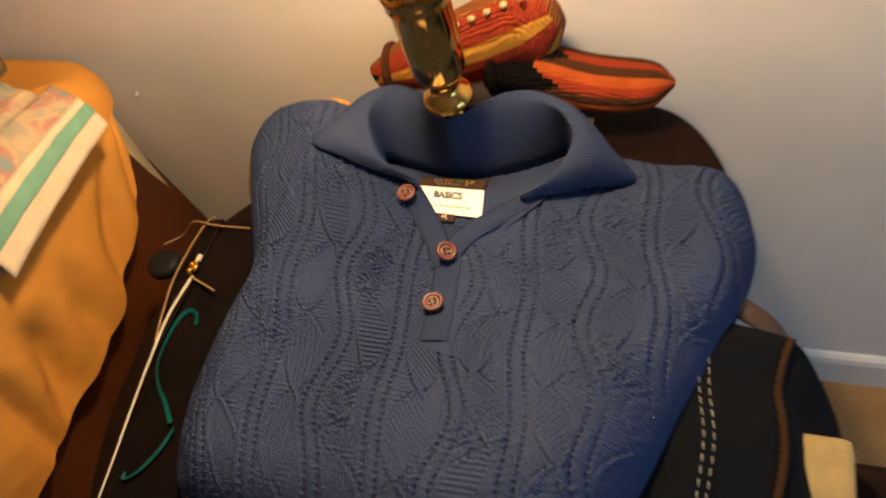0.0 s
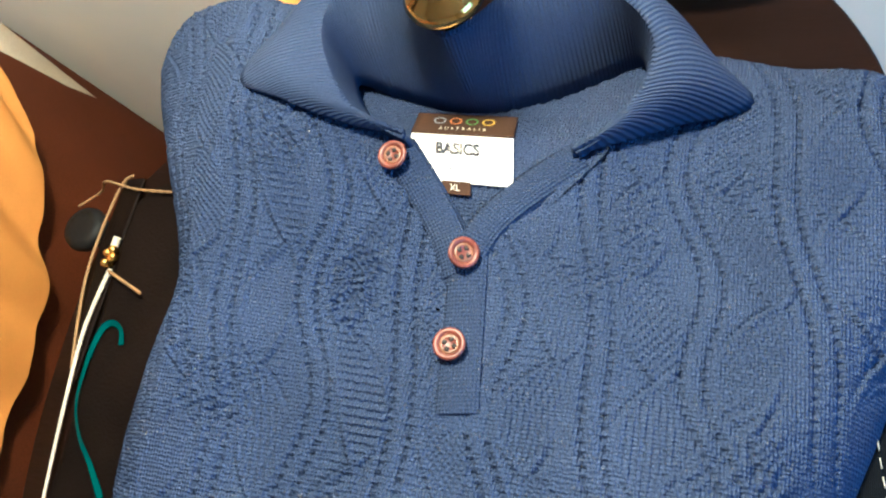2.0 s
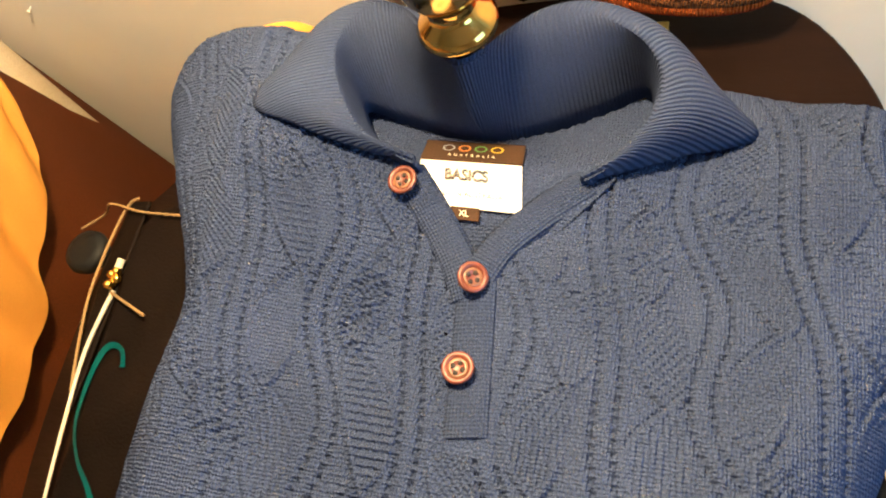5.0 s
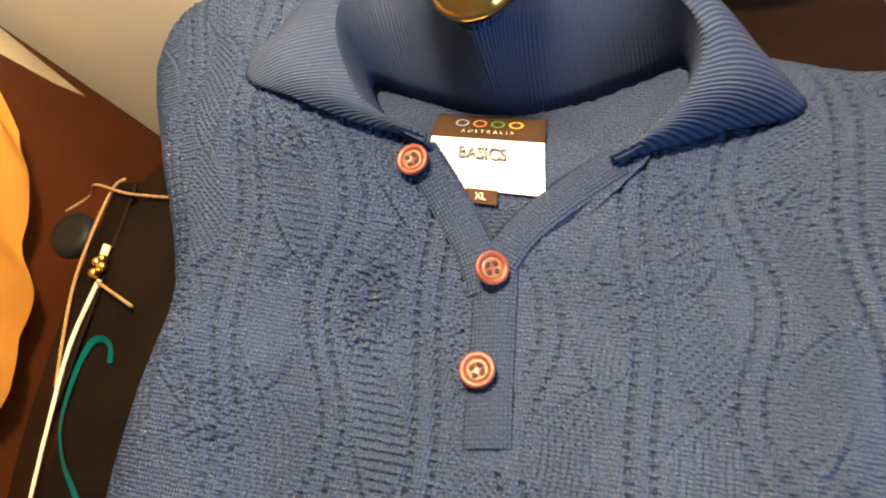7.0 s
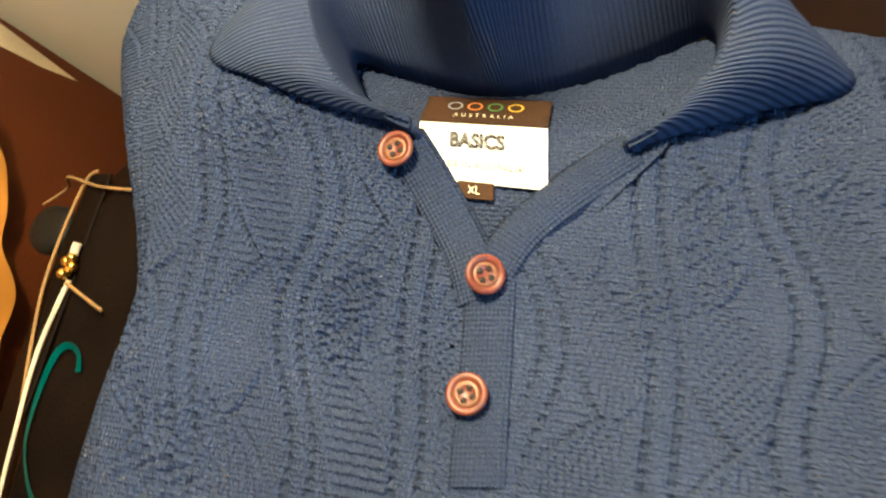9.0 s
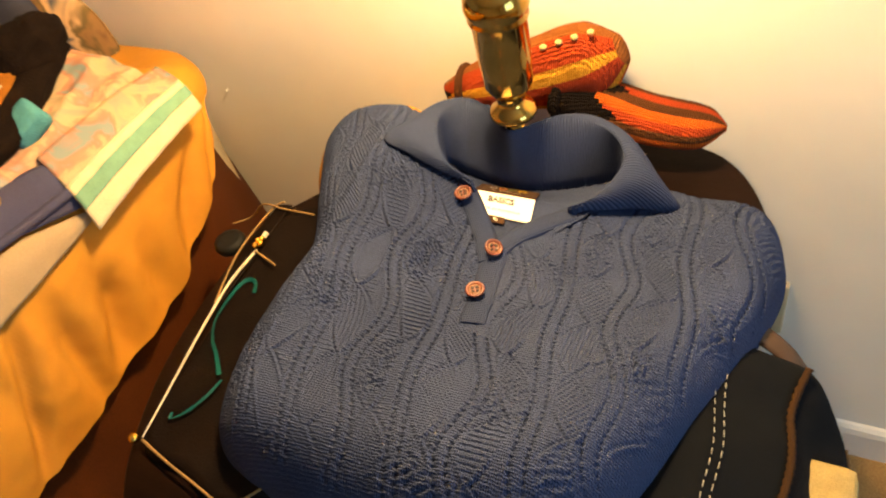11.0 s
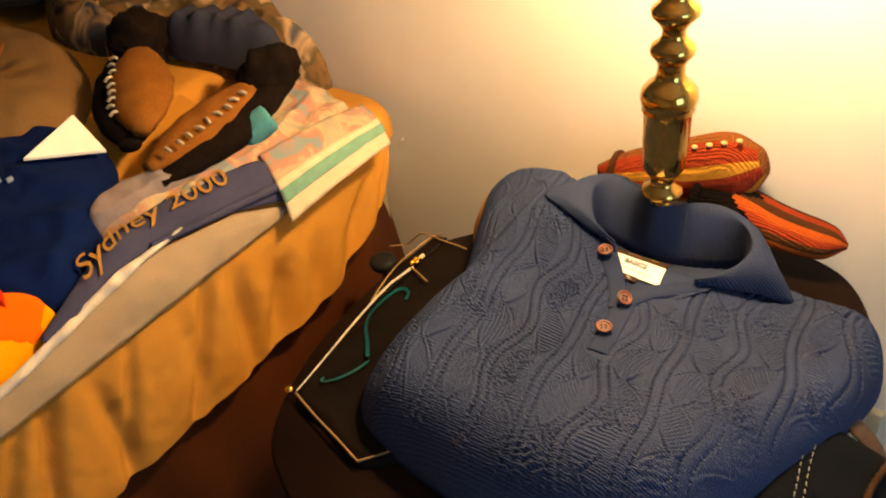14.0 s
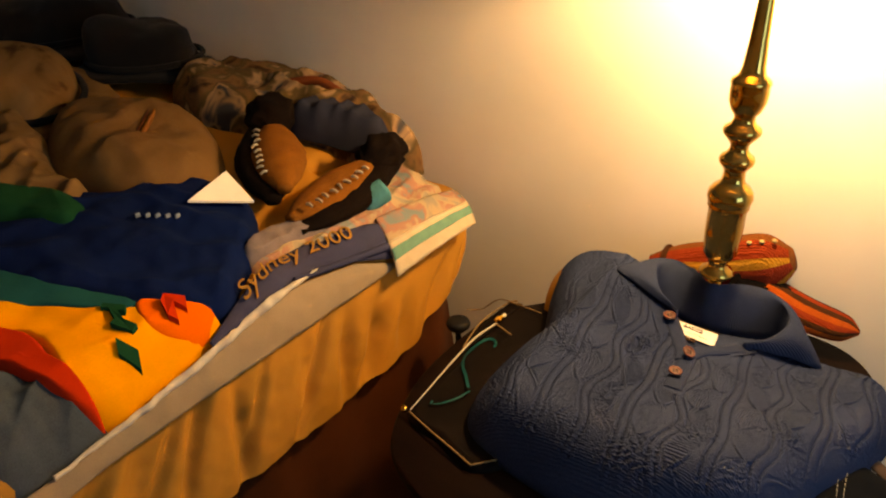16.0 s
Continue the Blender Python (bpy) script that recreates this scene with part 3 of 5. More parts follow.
# collar: base of the stand, crest of the fold (dented round the lamp's stem) and free edge, from front to front
C0 = [(-0.294, 0.470, 0.815), (-0.314, 0.478, 0.818), (-0.334, 0.494, 0.818), (-0.350, 0.515, 0.812), (-0.358, 0.532, 0.800), (-0.334, 0.527, 0.794), (-0.310, 0.520, 0.792), (-0.288, 0.515, 0.790), (-0.266, 0.514, 0.789),
      (-0.246, 0.515, 0.789), (-0.212, 0.525, 0.788), (-0.180, 0.541, 0.788), (-0.156, 0.553, 0.789), (-0.150, 0.540, 0.794), (-0.155, 0.515, 0.799), (-0.170, 0.494, 0.801), (-0.186, 0.474, 0.803)]
C1 = [(-0.296, 0.470, 0.834), (-0.316, 0.475, 0.848), (-0.336, 0.483, 0.858), (-0.357, 0.518, 0.865), (-0.364, 0.552, 0.864), (-0.350, 0.585, 0.858), (-0.322, 0.580, 0.858), (-0.296, 0.552, 0.867), (-0.268, 0.523, 0.872),
      (-0.243, 0.546, 0.868), (-0.222, 0.566, 0.863), (-0.190, 0.568, 0.861), (-0.160, 0.554, 0.857), (-0.141, 0.532, 0.847), (-0.145, 0.508, 0.836), (-0.164, 0.488, 0.825), (-0.187, 0.473, 0.815)]
C2 = [(-0.298, 0.4690, 0.832), (-0.345, 0.474, 0.847), (-0.384, 0.484, 0.856), (-0.419, 0.498, 0.860), (-0.407, 0.535, 0.857), (-0.396, 0.585, 0.838), (-0.350, 0.602, 0.81), (-0.302, 0.566, 0.80), (-0.268, 0.529, 0.80),
      (-0.240, 0.563, 0.80), (-0.215, 0.596, 0.80), (-0.175, 0.612, 0.79), (-0.132, 0.594, 0.782), (-0.102, 0.560, 0.779), (-0.080, 0.527, 0.782), (-0.130, 0.498, 0.802), (-0.188, 0.470, 0.812)]
K = 190
a0 = smooth_line(C0, K)
a1 = smooth_line(C1, K)
a2 = smooth_line(C2, K)
run = np.concatenate([[0], np.cumsum(np.linalg.norm(np.diff(a1, axis=0), axis=1))])
v, uv = [], []
steps = [(0, t) for t in np.linspace(0, 1, 10)] + [(1, t) for t in np.linspace(0, 1, 14)[1:]]
for part_no, t in steps:
    for j in range(K):
        if part_no == 0:
            p = a0[j] * (1 - t) + a1[j] * t
            p[2] = a0[j][2] + (a1[j][2] - a0[j][2]) * math.sin(t * math.pi / 2) ** 0.9
        else:
            p = a1[j] * (1 - t) + a2[j] * t
            p[2] = a2[j][2] + (a1[j][2] - a2[j][2]) * (1 - t ** 1.8) + 0.005 * math.sin(math.pi * t)
        p = p + np.array((0, 0, 0.0016 * noise.noise(Vector((p[0] * 40, p[1] * 40, 3)))))
        v.append(p)
        uv.append((run[j], part_no * 0.05 + 0.05 * t))
collar = put("collar", (v, grid_faces(len(steps), K), uv), M_RIB, pullover, "ribbed blue fold-over collar")
sol = collar.modifiers.new("thickness", "SOLIDIFY")
sol.thickness, sol.offset = 0.0036, -1


def strip(name, line, width, lift, mat, parent, n=50, w=9, fn=pull_top):
    p = smooth_line(line, n)
    d = np.gradient(p, axis=0)
    d /= np.linalg.norm(d, axis=1)[:, None]
    run = np.concatenate([[0], np.cumsum(np.linalg.norm(np.diff(p, axis=0), axis=1))])
    v, uv = [], []
    for i in range(n):
        side = np.array((d[i][1], -d[i][0]))
        for j in range(w):
            t = j / (w - 1) * 2 - 1
            x, y = p[i] + side * t * width / 2
            v.append((x, y, fn(x, y) + lift * (1 - 1.25 * t ** 4) + lumps(x, y, 9, 3, 0.006) + lumps(x, y, 22, 5, 0.0022)))
            uv.append((run[i], t * width / 2))
    ob = put(name, (v, grid_faces(n, w), uv), mat, parent)
    s = ob.modifiers.new("thickness", "SOLIDIFY")
    s.thickness, s.offset = 0.003, -1
    return ob


strip("placket", [(-0.247, 0.402), (-0.2435, 0.370), (-0.237, 0.325), (-0.232, 0.296)], 0.029, 0.0030, M_RIBV, pullover)
strip("placket", [(-0.306, 0.467), (-0.288, 0.445), (-0.262, 0.410), (-0.250, 0.385)], 0.026, 0.0034, M_RIBV, pullover)
strip("placket", [(-0.184, 0.474), (-0.211, 0.450), (-0.234, 0.424), (-0.246, 0.400)], 0.026, 0.0042, M_RIBV, pullover)

M_RIM = hard("button_rim", (0.13, 0.028, 0.014), 0.42, var=0.6, patch=160, coat=0.1)
M_EYE = hard("button_centre", (0.17, 0.075, 0.036), 0.4, var=0.7, patch=200)
M_HOLE = hard("button_hole", (0.02, 0.012, 0.01), 0.8)
for bx, by, dz, tx, ty in ((-0.3040, 0.4565, 0.0085, 6, -4), (-0.2465, 0.3955, 0.0105, 20, 24), (-0.2440, 0.3360, 0.0085, 2, 3)):
    bt = thing("button", (0, 0, 0), "", "")
    bt.parent = pullover
    m = pose(bx, by, pull_top(bx, by) + dz, tx, ty, 30)
    for nm, prof, mt in (("rim", [(0.0, -0.0012), (0.0085, -0.0012), (0.0100, 0.0002), (0.0102, 0.0014), (0.0096, 0.0024), (0.0082, 0.0026), (0.0066, 0.0018), (0.0062, 0.0010)], M_RIM),
                         ("face", [(0.0063, 0.0006), (0.0062, 0.0013), (0.0045, 0.0010), (0.0005, 0.0008)], M_EYE)):
        g, f = lathe(prof, (0, 0), 32)
        put(nm, ([m @ Vector(q) for q in g], f), mt, bt)
    for hx, hy in ((0.0023, 0.0023), (-0.0023, 0.0023), (0.0023, -0.0023), (-0.0023, -0.0023)):
        g, f = lathe([(0.0016, 0.0008), (0.0016, 0.00140), (0.0004, 0.00142)], (hx, hy), 10)
        put("hole", ([m @ Vector(q) for q in g], f), M_HOLE, bt)
    # parts of a button are real meshes under one rim
    kids = list(bt.children)
    root = kids[0]
    root.name = "button"
    root.parent = pullover
    for kd in kids[1:]:
        kd.parent = root
    bpy.data.objects.remove(bt)

# neck label
M_LAB_W = fabric("label_white", (0.82, 0.80, 0.74), dark=0.95, patch=30, bump=0.1, sheen=0)
M_LAB_B = fabric("label_brown", (0.055, 0.030, 0.018), dark=0.8, patch=30, sheen=0)


def label_point(u, w, up=0.0):
    x, y = -0.271 + 1.13 * u - 0.20 * w, 0.5075 - 0.06 * u + 1.3 * w
    return x, y, inner_top(x, y) + 0.0035 + up


def label_patch(u0, u1, w0, w1, up, mat, parent, name, n=10):
    v = [label_point(u0 + (u1 - u0) * i / n, w0 + (w1 - w0) * j / n, up) for j in range(n + 1) for i in range(n + 1)]
    ob = put(name, (v, grid_faces(n + 1, n + 1)), mat, parent)
    s = ob.modifiers.new("thickness", "SOLIDIFY")
    s.thickness, s.offset = 0.0006, -1
    return ob


def words(text, u, w, size, mat, parent, up=0.0012, spread=1.0, stroke=None):
    cu = bpy.data.curves.new("lettering", "FONT")
    cu.body, cu.size, cu.align_x, cu.align_y, cu.space_character = text, size, "CENTER", "CENTER", spread
    if stroke:
        cu.fill_mode, cu.bevel_depth = "NONE", stroke
    tmp = new("lettering_tmp", cu)
    me = bpy.data.meshes.new_from_object(tmp.evaluated_get(bpy.context.evaluated_depsgraph_get()))
    bpy.data.objects.remove(tmp)
    v = [label_point(u + p.co.x, w + p.co.y, up + p.co.z) for p in me.vertices]
    f = [tuple(p.vertices) for p in me.polygons]
    return put("lettering", (v, f), mat, parent, smooth=False)


label = label_patch(-0.033, 0.033, -0.045, -0.016, 0.0, M_LAB_W, pullover, "neck_label")
tagged(label, "white woven neck label with a brown band")
band = label_patch(-0.0335, 0.0335, -0.017, 0.0015, 0.0008, M_LAB_B, pullover, "label_band")
label_patch(-0.011, 0.007, -0.052, -0.0445, 0.0003, M_LAB_B, pullover, "size_tab")
for i, col in enumerate(((0.25, 0.27, 0.30), (0.55, 0.20, 0.05), (0.10, 0.22, 0.06), (0.62, 0.42, 0.04))):
    mt = fabric("mark_%s" % "abcd"[i], col, dark=0.9, sheen=0)
    ring = []
    for k in range(24):
        a = 2 * math.pi * k / 24
        for r in (0.72, 1.0):
            ring.append(label_point(-0.0165 + 0.0108 * i + 0.0042 * r * math.cos(a), -0.0055 + 0.0030 * r * math.sin(a), 0.0016))
    put("mark", (ring, grid_faces(24, 2) + [(46, 47, 1, 0)]), mt, band)
M_INK = fabric("ink", (0.05, 0.05, 0.06), dark=0.9, sheen=0)
M_PALE = fabric("pale_thread", (0.75, 0.70, 0.55), dark=0.9, sheen=0)
words("AUSTRALIA", 0.0, -0.0125, 0.0036, M_PALE, band, 0.0018, 1.9)
words("BASICS", -0.002, -0.0262, 0.0092, M_INK, label, 0.0012, 1.0, 0.00028)
words("MADE IN AUSTRALIA", -0.001, -0.0375, 0.0044, M_INK, label, 0.0012, 1.1)
words("XL", -0.0025, -0.0487, 0.0052, M_PALE, label, 0.0016)

# tan layer added beneath for an orange rim along the shoulder's back
put("folded_garment", pad([(-0.568, 0.53), (-0.572, 0.56), (-0.566, 0.610), (-0.520, 0.634), (-0.46, 0.629), (-0.40, 0.618), (-0.39, 0.570), (-0.40, 0.52), (-0.47, 0.46), (-0.54, 0.48)],
                          lambda x, y: float(pull_top(x, y)) - 0.010, lambda x, y: TOP + 0.002, 0.07, 120, 26, 0.002, 14), M_TAN, None, "tan layer added under the blue pullover, showing as a rim at its shoulder", category="garment")

# ---- dark flat case with corded edge, under the pullover ----
case = thing("flat_case", (-0.50, 0.28, TOP), "dark brown leather flat case edged with twisted cord", "case")
flat = lambda x, y: TOP + 0.012
put("cover", pad([(-0.590, 0.46), (-0.592, 0.39), (-0.583, 0.26), (-0.568, 0.112), (-0.495, 0.090), (-0.423, 0.071), (-0.380, 0.132), (-0.36, 0.30), (-0.40, 0.45), (-0.50, 0.50)],
                 flat, lambda x, y: TOP + 0.0015, 0.008, 96, 16, 0.0012, 20), M_LEATHER, case)
put("piping", tube([(-0.565, 0.110, TOP + 0.012), (-0.520, 0.097, TOP + 0.012), (-0.470, 0.085, TOP + 0.012), (-0.424, 0.073, TOP + 0.012)], 0.0015, 8, 60, 1400, 2), M_CORD_GOLD, case)
put("piping", tube([(-0.424, 0.073, TOP + 0.012), (-0.400, 0.105, TOP + 0.012), (-0.378, 0.137, TOP + 0.012), (-0.360, 0.165, TOP + 0.012)], 0.0015, 8, 60, 1400, 2), M_CORD_GOLD, case)
v = []
for q in np.linspace(0, 1, 30):
    y = 0.285 + 0.190 * q
    low_x, low_z = np.interp(q, (0, 0.3, 0.65, 1), (-0.600, -0.611, -0.619, -0.615)), TOP + 0.0035
    for r0 in np.linspace(0, 1, 9):
        x = -0.588 + (low_x + 0.588) * r0
        v.append((x, y, TOP + 0.0115 + (low_z - TOP - 0.0115) * r0 ** 1.5 + 0.001 * lumps(x, y, 30, 2)))
gusset = put("gusset", (v, grid_faces(30, 9)), M_LEATHER, case, "soft leather side flap")
sol = gusset.modifiers.new("thickness", "SOLIDIFY")
sol.thickness, sol.offset = 0.002, 0
put("clasp", lathe([(0.004, TOP + 0.010), (0.0055, TOP + 0.013), (0.0055, TOP + 0.017), (0.002, TOP + 0.019)], (-0.574, 0.108), 16), M_GOLD, case, "small gold clasp")
cord = thing("cord", (-0.58, 0.26, TOP), "white and gold twisted cord with a gilt bead", "cord")
put("strand", tube([(-0.589, 0.386, TOP + 0.015), (-0.595, 0.33, TOP + 0.014), (-0.589, 0.265, TOP + 0.013), (-0.580, 0.205, TOP + 0.013), (-0.572, 0.155, TOP + 0.013), (-0.565, 0.112, TOP + 0.014)], 0.0020, 10, 140, 1300, 3, (1.0, 0.45)), M_CORD, cord, "thick white twisted cord")
put("strand", tube([(-0.600, 0.476, TOP + 0.014), (-0.611, 0.473, TOP + 0.010), (-0.618, 0.460, TOP + 0.007), (-0.622, 0.424, TOP + 0.006), (-0.621, 0.381, TOP + 0.006), (-0.611, 0.336, TOP + 0.007), (-0.599, 0.298, TOP + 0.009)], 0.0014, 8, 120, 1500, 2), M_CORD_GOLD, cord)
put("strand", tube([(-0.712, 0.466, TOP - 0.044), (-0.686, 0.482, TOP - 0.040), (-0.640, 0.474, TOP + 0.003), (-0.590, 0.462, TOP + 0.016), (-0.54, 0.46, TOP + 0.018)], 0.0012, 8, 80, 1500, 2), M_CORD_GOLD, cord)
put("strand", tube([(-0.590, 0.384, TOP + 0.016), (-0.575, 0.378, TOP + 0.018), (-0.545, 0.366, TOP + 0.02)], 0.0014, 8, 50, 1500, 2), M_CORD_GOLD, cord)
bead, bf = [], []
for i, (dx, dy) in enumerate(((0, 0), (0.004, 0.004), (-0.002, 0.007), (0.003, 0.010), (0.0005, -0.003))):
    g = lathe([(0.0006, -0.0042), (0.003, -0.003), (0.0042, 0), (0.003, 0.003), (0.0006, 0.0042)], (-0.591 + dx, 0.392 + dy), 12)
    bead.append(([(x, y, z + TOP + 0.017 + 0.001 * i) for x, y, z in g[0]], g[1]))
put("bead", join(*bead), M_GOLD, cord, "gilt knotted bead")
put("cap", tube([(-0.590, 0.405, TOP + 0.018), (-0.588, 0.414, TOP + 0.020)], 0.0034, 10, 6), M_CORD, cord)

ribbon = thing("ribbon", (-0.55, 0.27, TOP), "narrow teal satin ribbon in a loop", "ribbon")


def ribbon_strip(line, width):
    p = smooth_line(line, 40)
    d = np.gradient(p, axis=0)
    d /= np.linalg.norm(d, axis=1)[:, None]
    v = []
    for i in range(40):
        s = np.cross(d[i], (0, 0, 1.0))
        s /= np.linalg.norm(s) + 1e-9
        tilt = 0.5 * math.sin(i * 0.17)
        for t in (-1, 0, 1):
            v.append(p[i] + (s * math.cos(tilt) + np.array((0, 0, 1)) * math.sin(tilt)) * t * width / 2)
    return v, grid_faces(40, 3)


put("loop", ribbon_strip([(-0.551, 0.322, TOP + 0.016), (-0.555, 0.334, TOP + 0.017), (-0.565, 0.339, TOP + 0.017), (-0.575, 0.333, TOP + 0.016), (-0.580, 0.308, TOP + 0.015), (-0.577, 0.272, TOP + 0.015), (-0.562, 0.246, TOP + 0.016), (-0.543, 0.228, TOP + 0.017), (-0.522, 0.205, TOP + 0.018)], 0.0052), M_TEAL, ribbon)
put("tail", ribbon_strip([(-0.549, 0.148, TOP + 0.016), (-0.546, 0.141, TOP + 0.016), (-0.532, 0.153, TOP + 0.017), (-0.520, 0.176, TOP + 0.018), (-0.515, 0.20, TOP + 0.018)], 0.0034), M_TEAL, ribbon)
# unidentified black knob between bed and table, carried by an added furled umbrella
umb = thing("umbrella", (-0.722, 0.452, 0), "black knob between bed and table on an added furled umbrella", "umbrella")
UX = (-0.722, 0.452)
put("knob", lathe([(0.006, 0.634), (0.016, 0.638), (0.0225, 0.645), (0.0245, 0.652), (0.0225, 0.658), (0.015, 0.661), (0.001, 0.660)], UX, 32), M_BLACK, umb, "round black knob")
put("shaft", lathe([(0.006, 0.0), (0.006, 0.63)], UX, 16), M_BLACK, umb)
put("canopy", lathe([(0.008, 0.05), (0.016, 0.12), (0.026, 0.40), (0.030, 0.50), (0.018, 0.56), (0.009, 0.58)], UX, 24), fabric("umbrella_nylon", (0.010, 0.010, 0.011)), umb)

# ---- dark jeans under the pullover, over the table's edge ----
M_DENIM = fabric("black_denim", (0.006, 0.007, 0.009), dark=0.55, patch=10, grain=900, bump=0.4, weave=300)
M_STITCH = fabric("stitch_white", (0.45, 0.43, 0.37), dark=0.9)
jeans = thing("jeans", (0.03, 0.28, TOP), "dark denim jeans with pale stitching hanging over the table edge", "jeans")
path = [(-0.12, TOP + 0.008), (-0.02, TOP + 0.030), (0.045, TOP + 0.016), (0.092, TOP - 0.020), (0.118, TOP - 0.085), (0.112, TOP - 0.20), (0.098, TOP - 0.32)]
pl = smooth_line(path, 50)
v = []
ysj = np.linspace(0.02, 0.40, 60)
for i, (x, z) in enumerate(pl):
    for y in ysj:
        e = min((y - 0.02) / 0.05, (0.40 - y) / 0.05, 1)
        k = math.sqrt(max(0, 1 - (1 - max(e, 0)) ** 2))
        w = 0.010 * noise.noise(Vector((x * 14, y * 14, z * 14)))
        v.append((x - 0.05 * (1 - k) * (i / 49) + w, y, z - 0.025 * (1 - k) * (1 - i / 49) + w))
jl = put("leg", (v, grid_faces(50, 60)), M_DENIM, jeans)
s = jl.modifiers.new("thickness", "SOLIDIFY")
s.thickness, s.offset = 0.012, 1


def jeans_at(u, y, up=0.002):
    q = u * 49
    i = min(int(q), 48)
    x, z = pl[i] + (pl[i + 1] - pl[i]) * (q - i)
    tx, tz = pl[i + 1] - pl[i]
    n = math.hypot(tx, tz)
    w = 0.010 * noise.noise(Vector((x * 14, y * 14, z * 14)))
    return x - tz / n * up + w, y, z + tx / n * up + w


put("seam", tube([jeans_at(0.40 - 0.03 * q, 0.385 - 0.34 * q) for q in np.linspace(0, 1, 14)], 0.0036, 8, 90, 800, 2), fabric("seam_brown", (0.035, 0.018, 0.009)), jeans, "brown corded seam")
put("seam", tube([jeans_at(0.66 + 0.05 * q, 0.36 - 0.30 * q, 0.001) for q in np.linspace(0, 1, 14)], 0.0022, 8, 90, 800, 2), fabric("seam_tan", (0.20, 0.11, 0.045)), jeans, "tan stitched seam")
for off in (0.0, 0.022):
    segs = [tube([jeans_at(0.19 + off + 0.06 * q, 0.345 - 0.30 * q, 0.003), jeans_at(0.192 + off + 0.06 * q, 0.339 - 0.30 * q, 0.003)], 0.00045, 5, 3) for q in np.arange(0.0, 1.0, 0.034)]
    put("stitching", join(*segs), M_STITCH, jeans, "white dashed stitching")
belt = thing("belt", (0.03, 0.40, TOP), "worn brown leather belt end beside the jeans", "belt")
bpts = smooth_line([(-0.03, 0.425, TOP + 0.006), (0.015, 0.418, TOP + 0.010), (0.055, 0.402, TOP - 0.004), (0.085, 0.385, TOP - 0.040)], 30)
v = [(x, y + t * 0.012, z + 0.002 * (1 - t * t)) for x, y, z in bpts for t in (-1, -0.5, 0, 0.5, 1)]
bo = put("strap", (v, grid_faces(30, 5)), hard("belt_leather", (0.05, 0.025, 0.012), 0.5, patch=60, bump=0.2), belt)
s = bo.modifiers.new("thickness", "SOLIDIFY")
s.thickness, s.offset = 0.003, -1

# cream patterned cloth beside the table
CREAM = fabric("cream_woven", (0.42, 0.32, 0.14), dark=0.75, patch=60, grain=500, weave=160, bump=0.8)
stool = thing("stool", (0.20, 0.20, 0), "dark wooden stool beside the table", "stool")
put("seat", box(0.06, 0.02, 0.62, 0.34, 0.315, 0.645, 0.008), M_TABLE, stool)
for sx, sy in ((0.09, 0.05), (0.31, 0.05), (0.09, 0.26), (0.31, 0.26)):
    put("leg", lathe([(0.014, 0.0), (0.017, 0.3), (0.015, 0.62)], (sx, sy), 16), M_TABLE, stool)
put("cushion", box(0.066, 0.07, 0.645, 0.128, 0.312, 0.705, 0.012), CREAM, None, "cream woven patterned cushion standing on the stool", category="cushion")

# ---- striped knitted slippers behind the lamp ----
M_ST = {k: fabric("stripe_" + k, c, dark=0.75, patch=40, grain=500, weave=120, cross=110, bump=0.9, depth=0.003) for k, c in
        (("brown", (0.10, 0.036, 0.012)), ("orange", (0.62, 0.12, 0.018)), ("red", (0.42, 0.055, 0.016)), ("yellow", (0.78, 0.36, 0.04)), ("black", (0.008, 0.005, 0.004)), ("rose", (0.45, 0.055, 0.02)), ("rust", (0.30, 0.10, 0.025)))}


def slipper(name, spine, sizes, bands, label, dark_end=0.0, seg=48, n=48):
    """A soft stuffed foot shape: cross sections along a spine, coloured round it in knitted stripes."""
    p = smooth_line(spine, n)
    sz = smooth_line(sizes, n)
    d = np.gradient(p, axis=0)
    d /= np.linalg.norm(d, axis=1)[:, None]
    v = []
    for i in range(n):
        side = np.array((0, 1.0, 0)) - d[i] * d[i][1]
        side /= np.linalg.norm(side)
        up = np.cross(d[i], side)
        if up[2] < 0:
            up = -up
        for j in range(seg):
            a = 2 * math.pi * j / seg
            w = 1 + 0.03 * noise.noise(Vector((p[i][0] * 30, math.cos(a) * 2, math.sin(a) * 2)))
            groove = 1 - 0.035 * (0.5 + 0.5 * math.cos(a * len(bands)))
            v.append(p[i] + (side * math.cos(a) * sz[i][0] + up * math.sin(a) * sz[i][1]) * w * groove)
    f = grid_faces(n, seg, True) + [tuple(reversed(range(seg))), tuple(range((n - 1) * seg, n * seg))]
    ob = put(name, (v, f), M_ST[bands[0]], None, label, category="slipper", group="striped slippers")
    names = []
    for b in bands:
        if b not in names:
            names.append(b)
    for b in names[1:]:
        ob.data.materials.append(M_ST[b])
    for k, poly in enumerate(ob.data.polygons):
        j = k % seg
        poly.material_index = names.index("black" if k // seg < dark_end * n + 2.5 * math.sin(j * 0.7) else bands[int(((j + 0.5) / seg) * len(bands)) % len(bands)])
    return ob


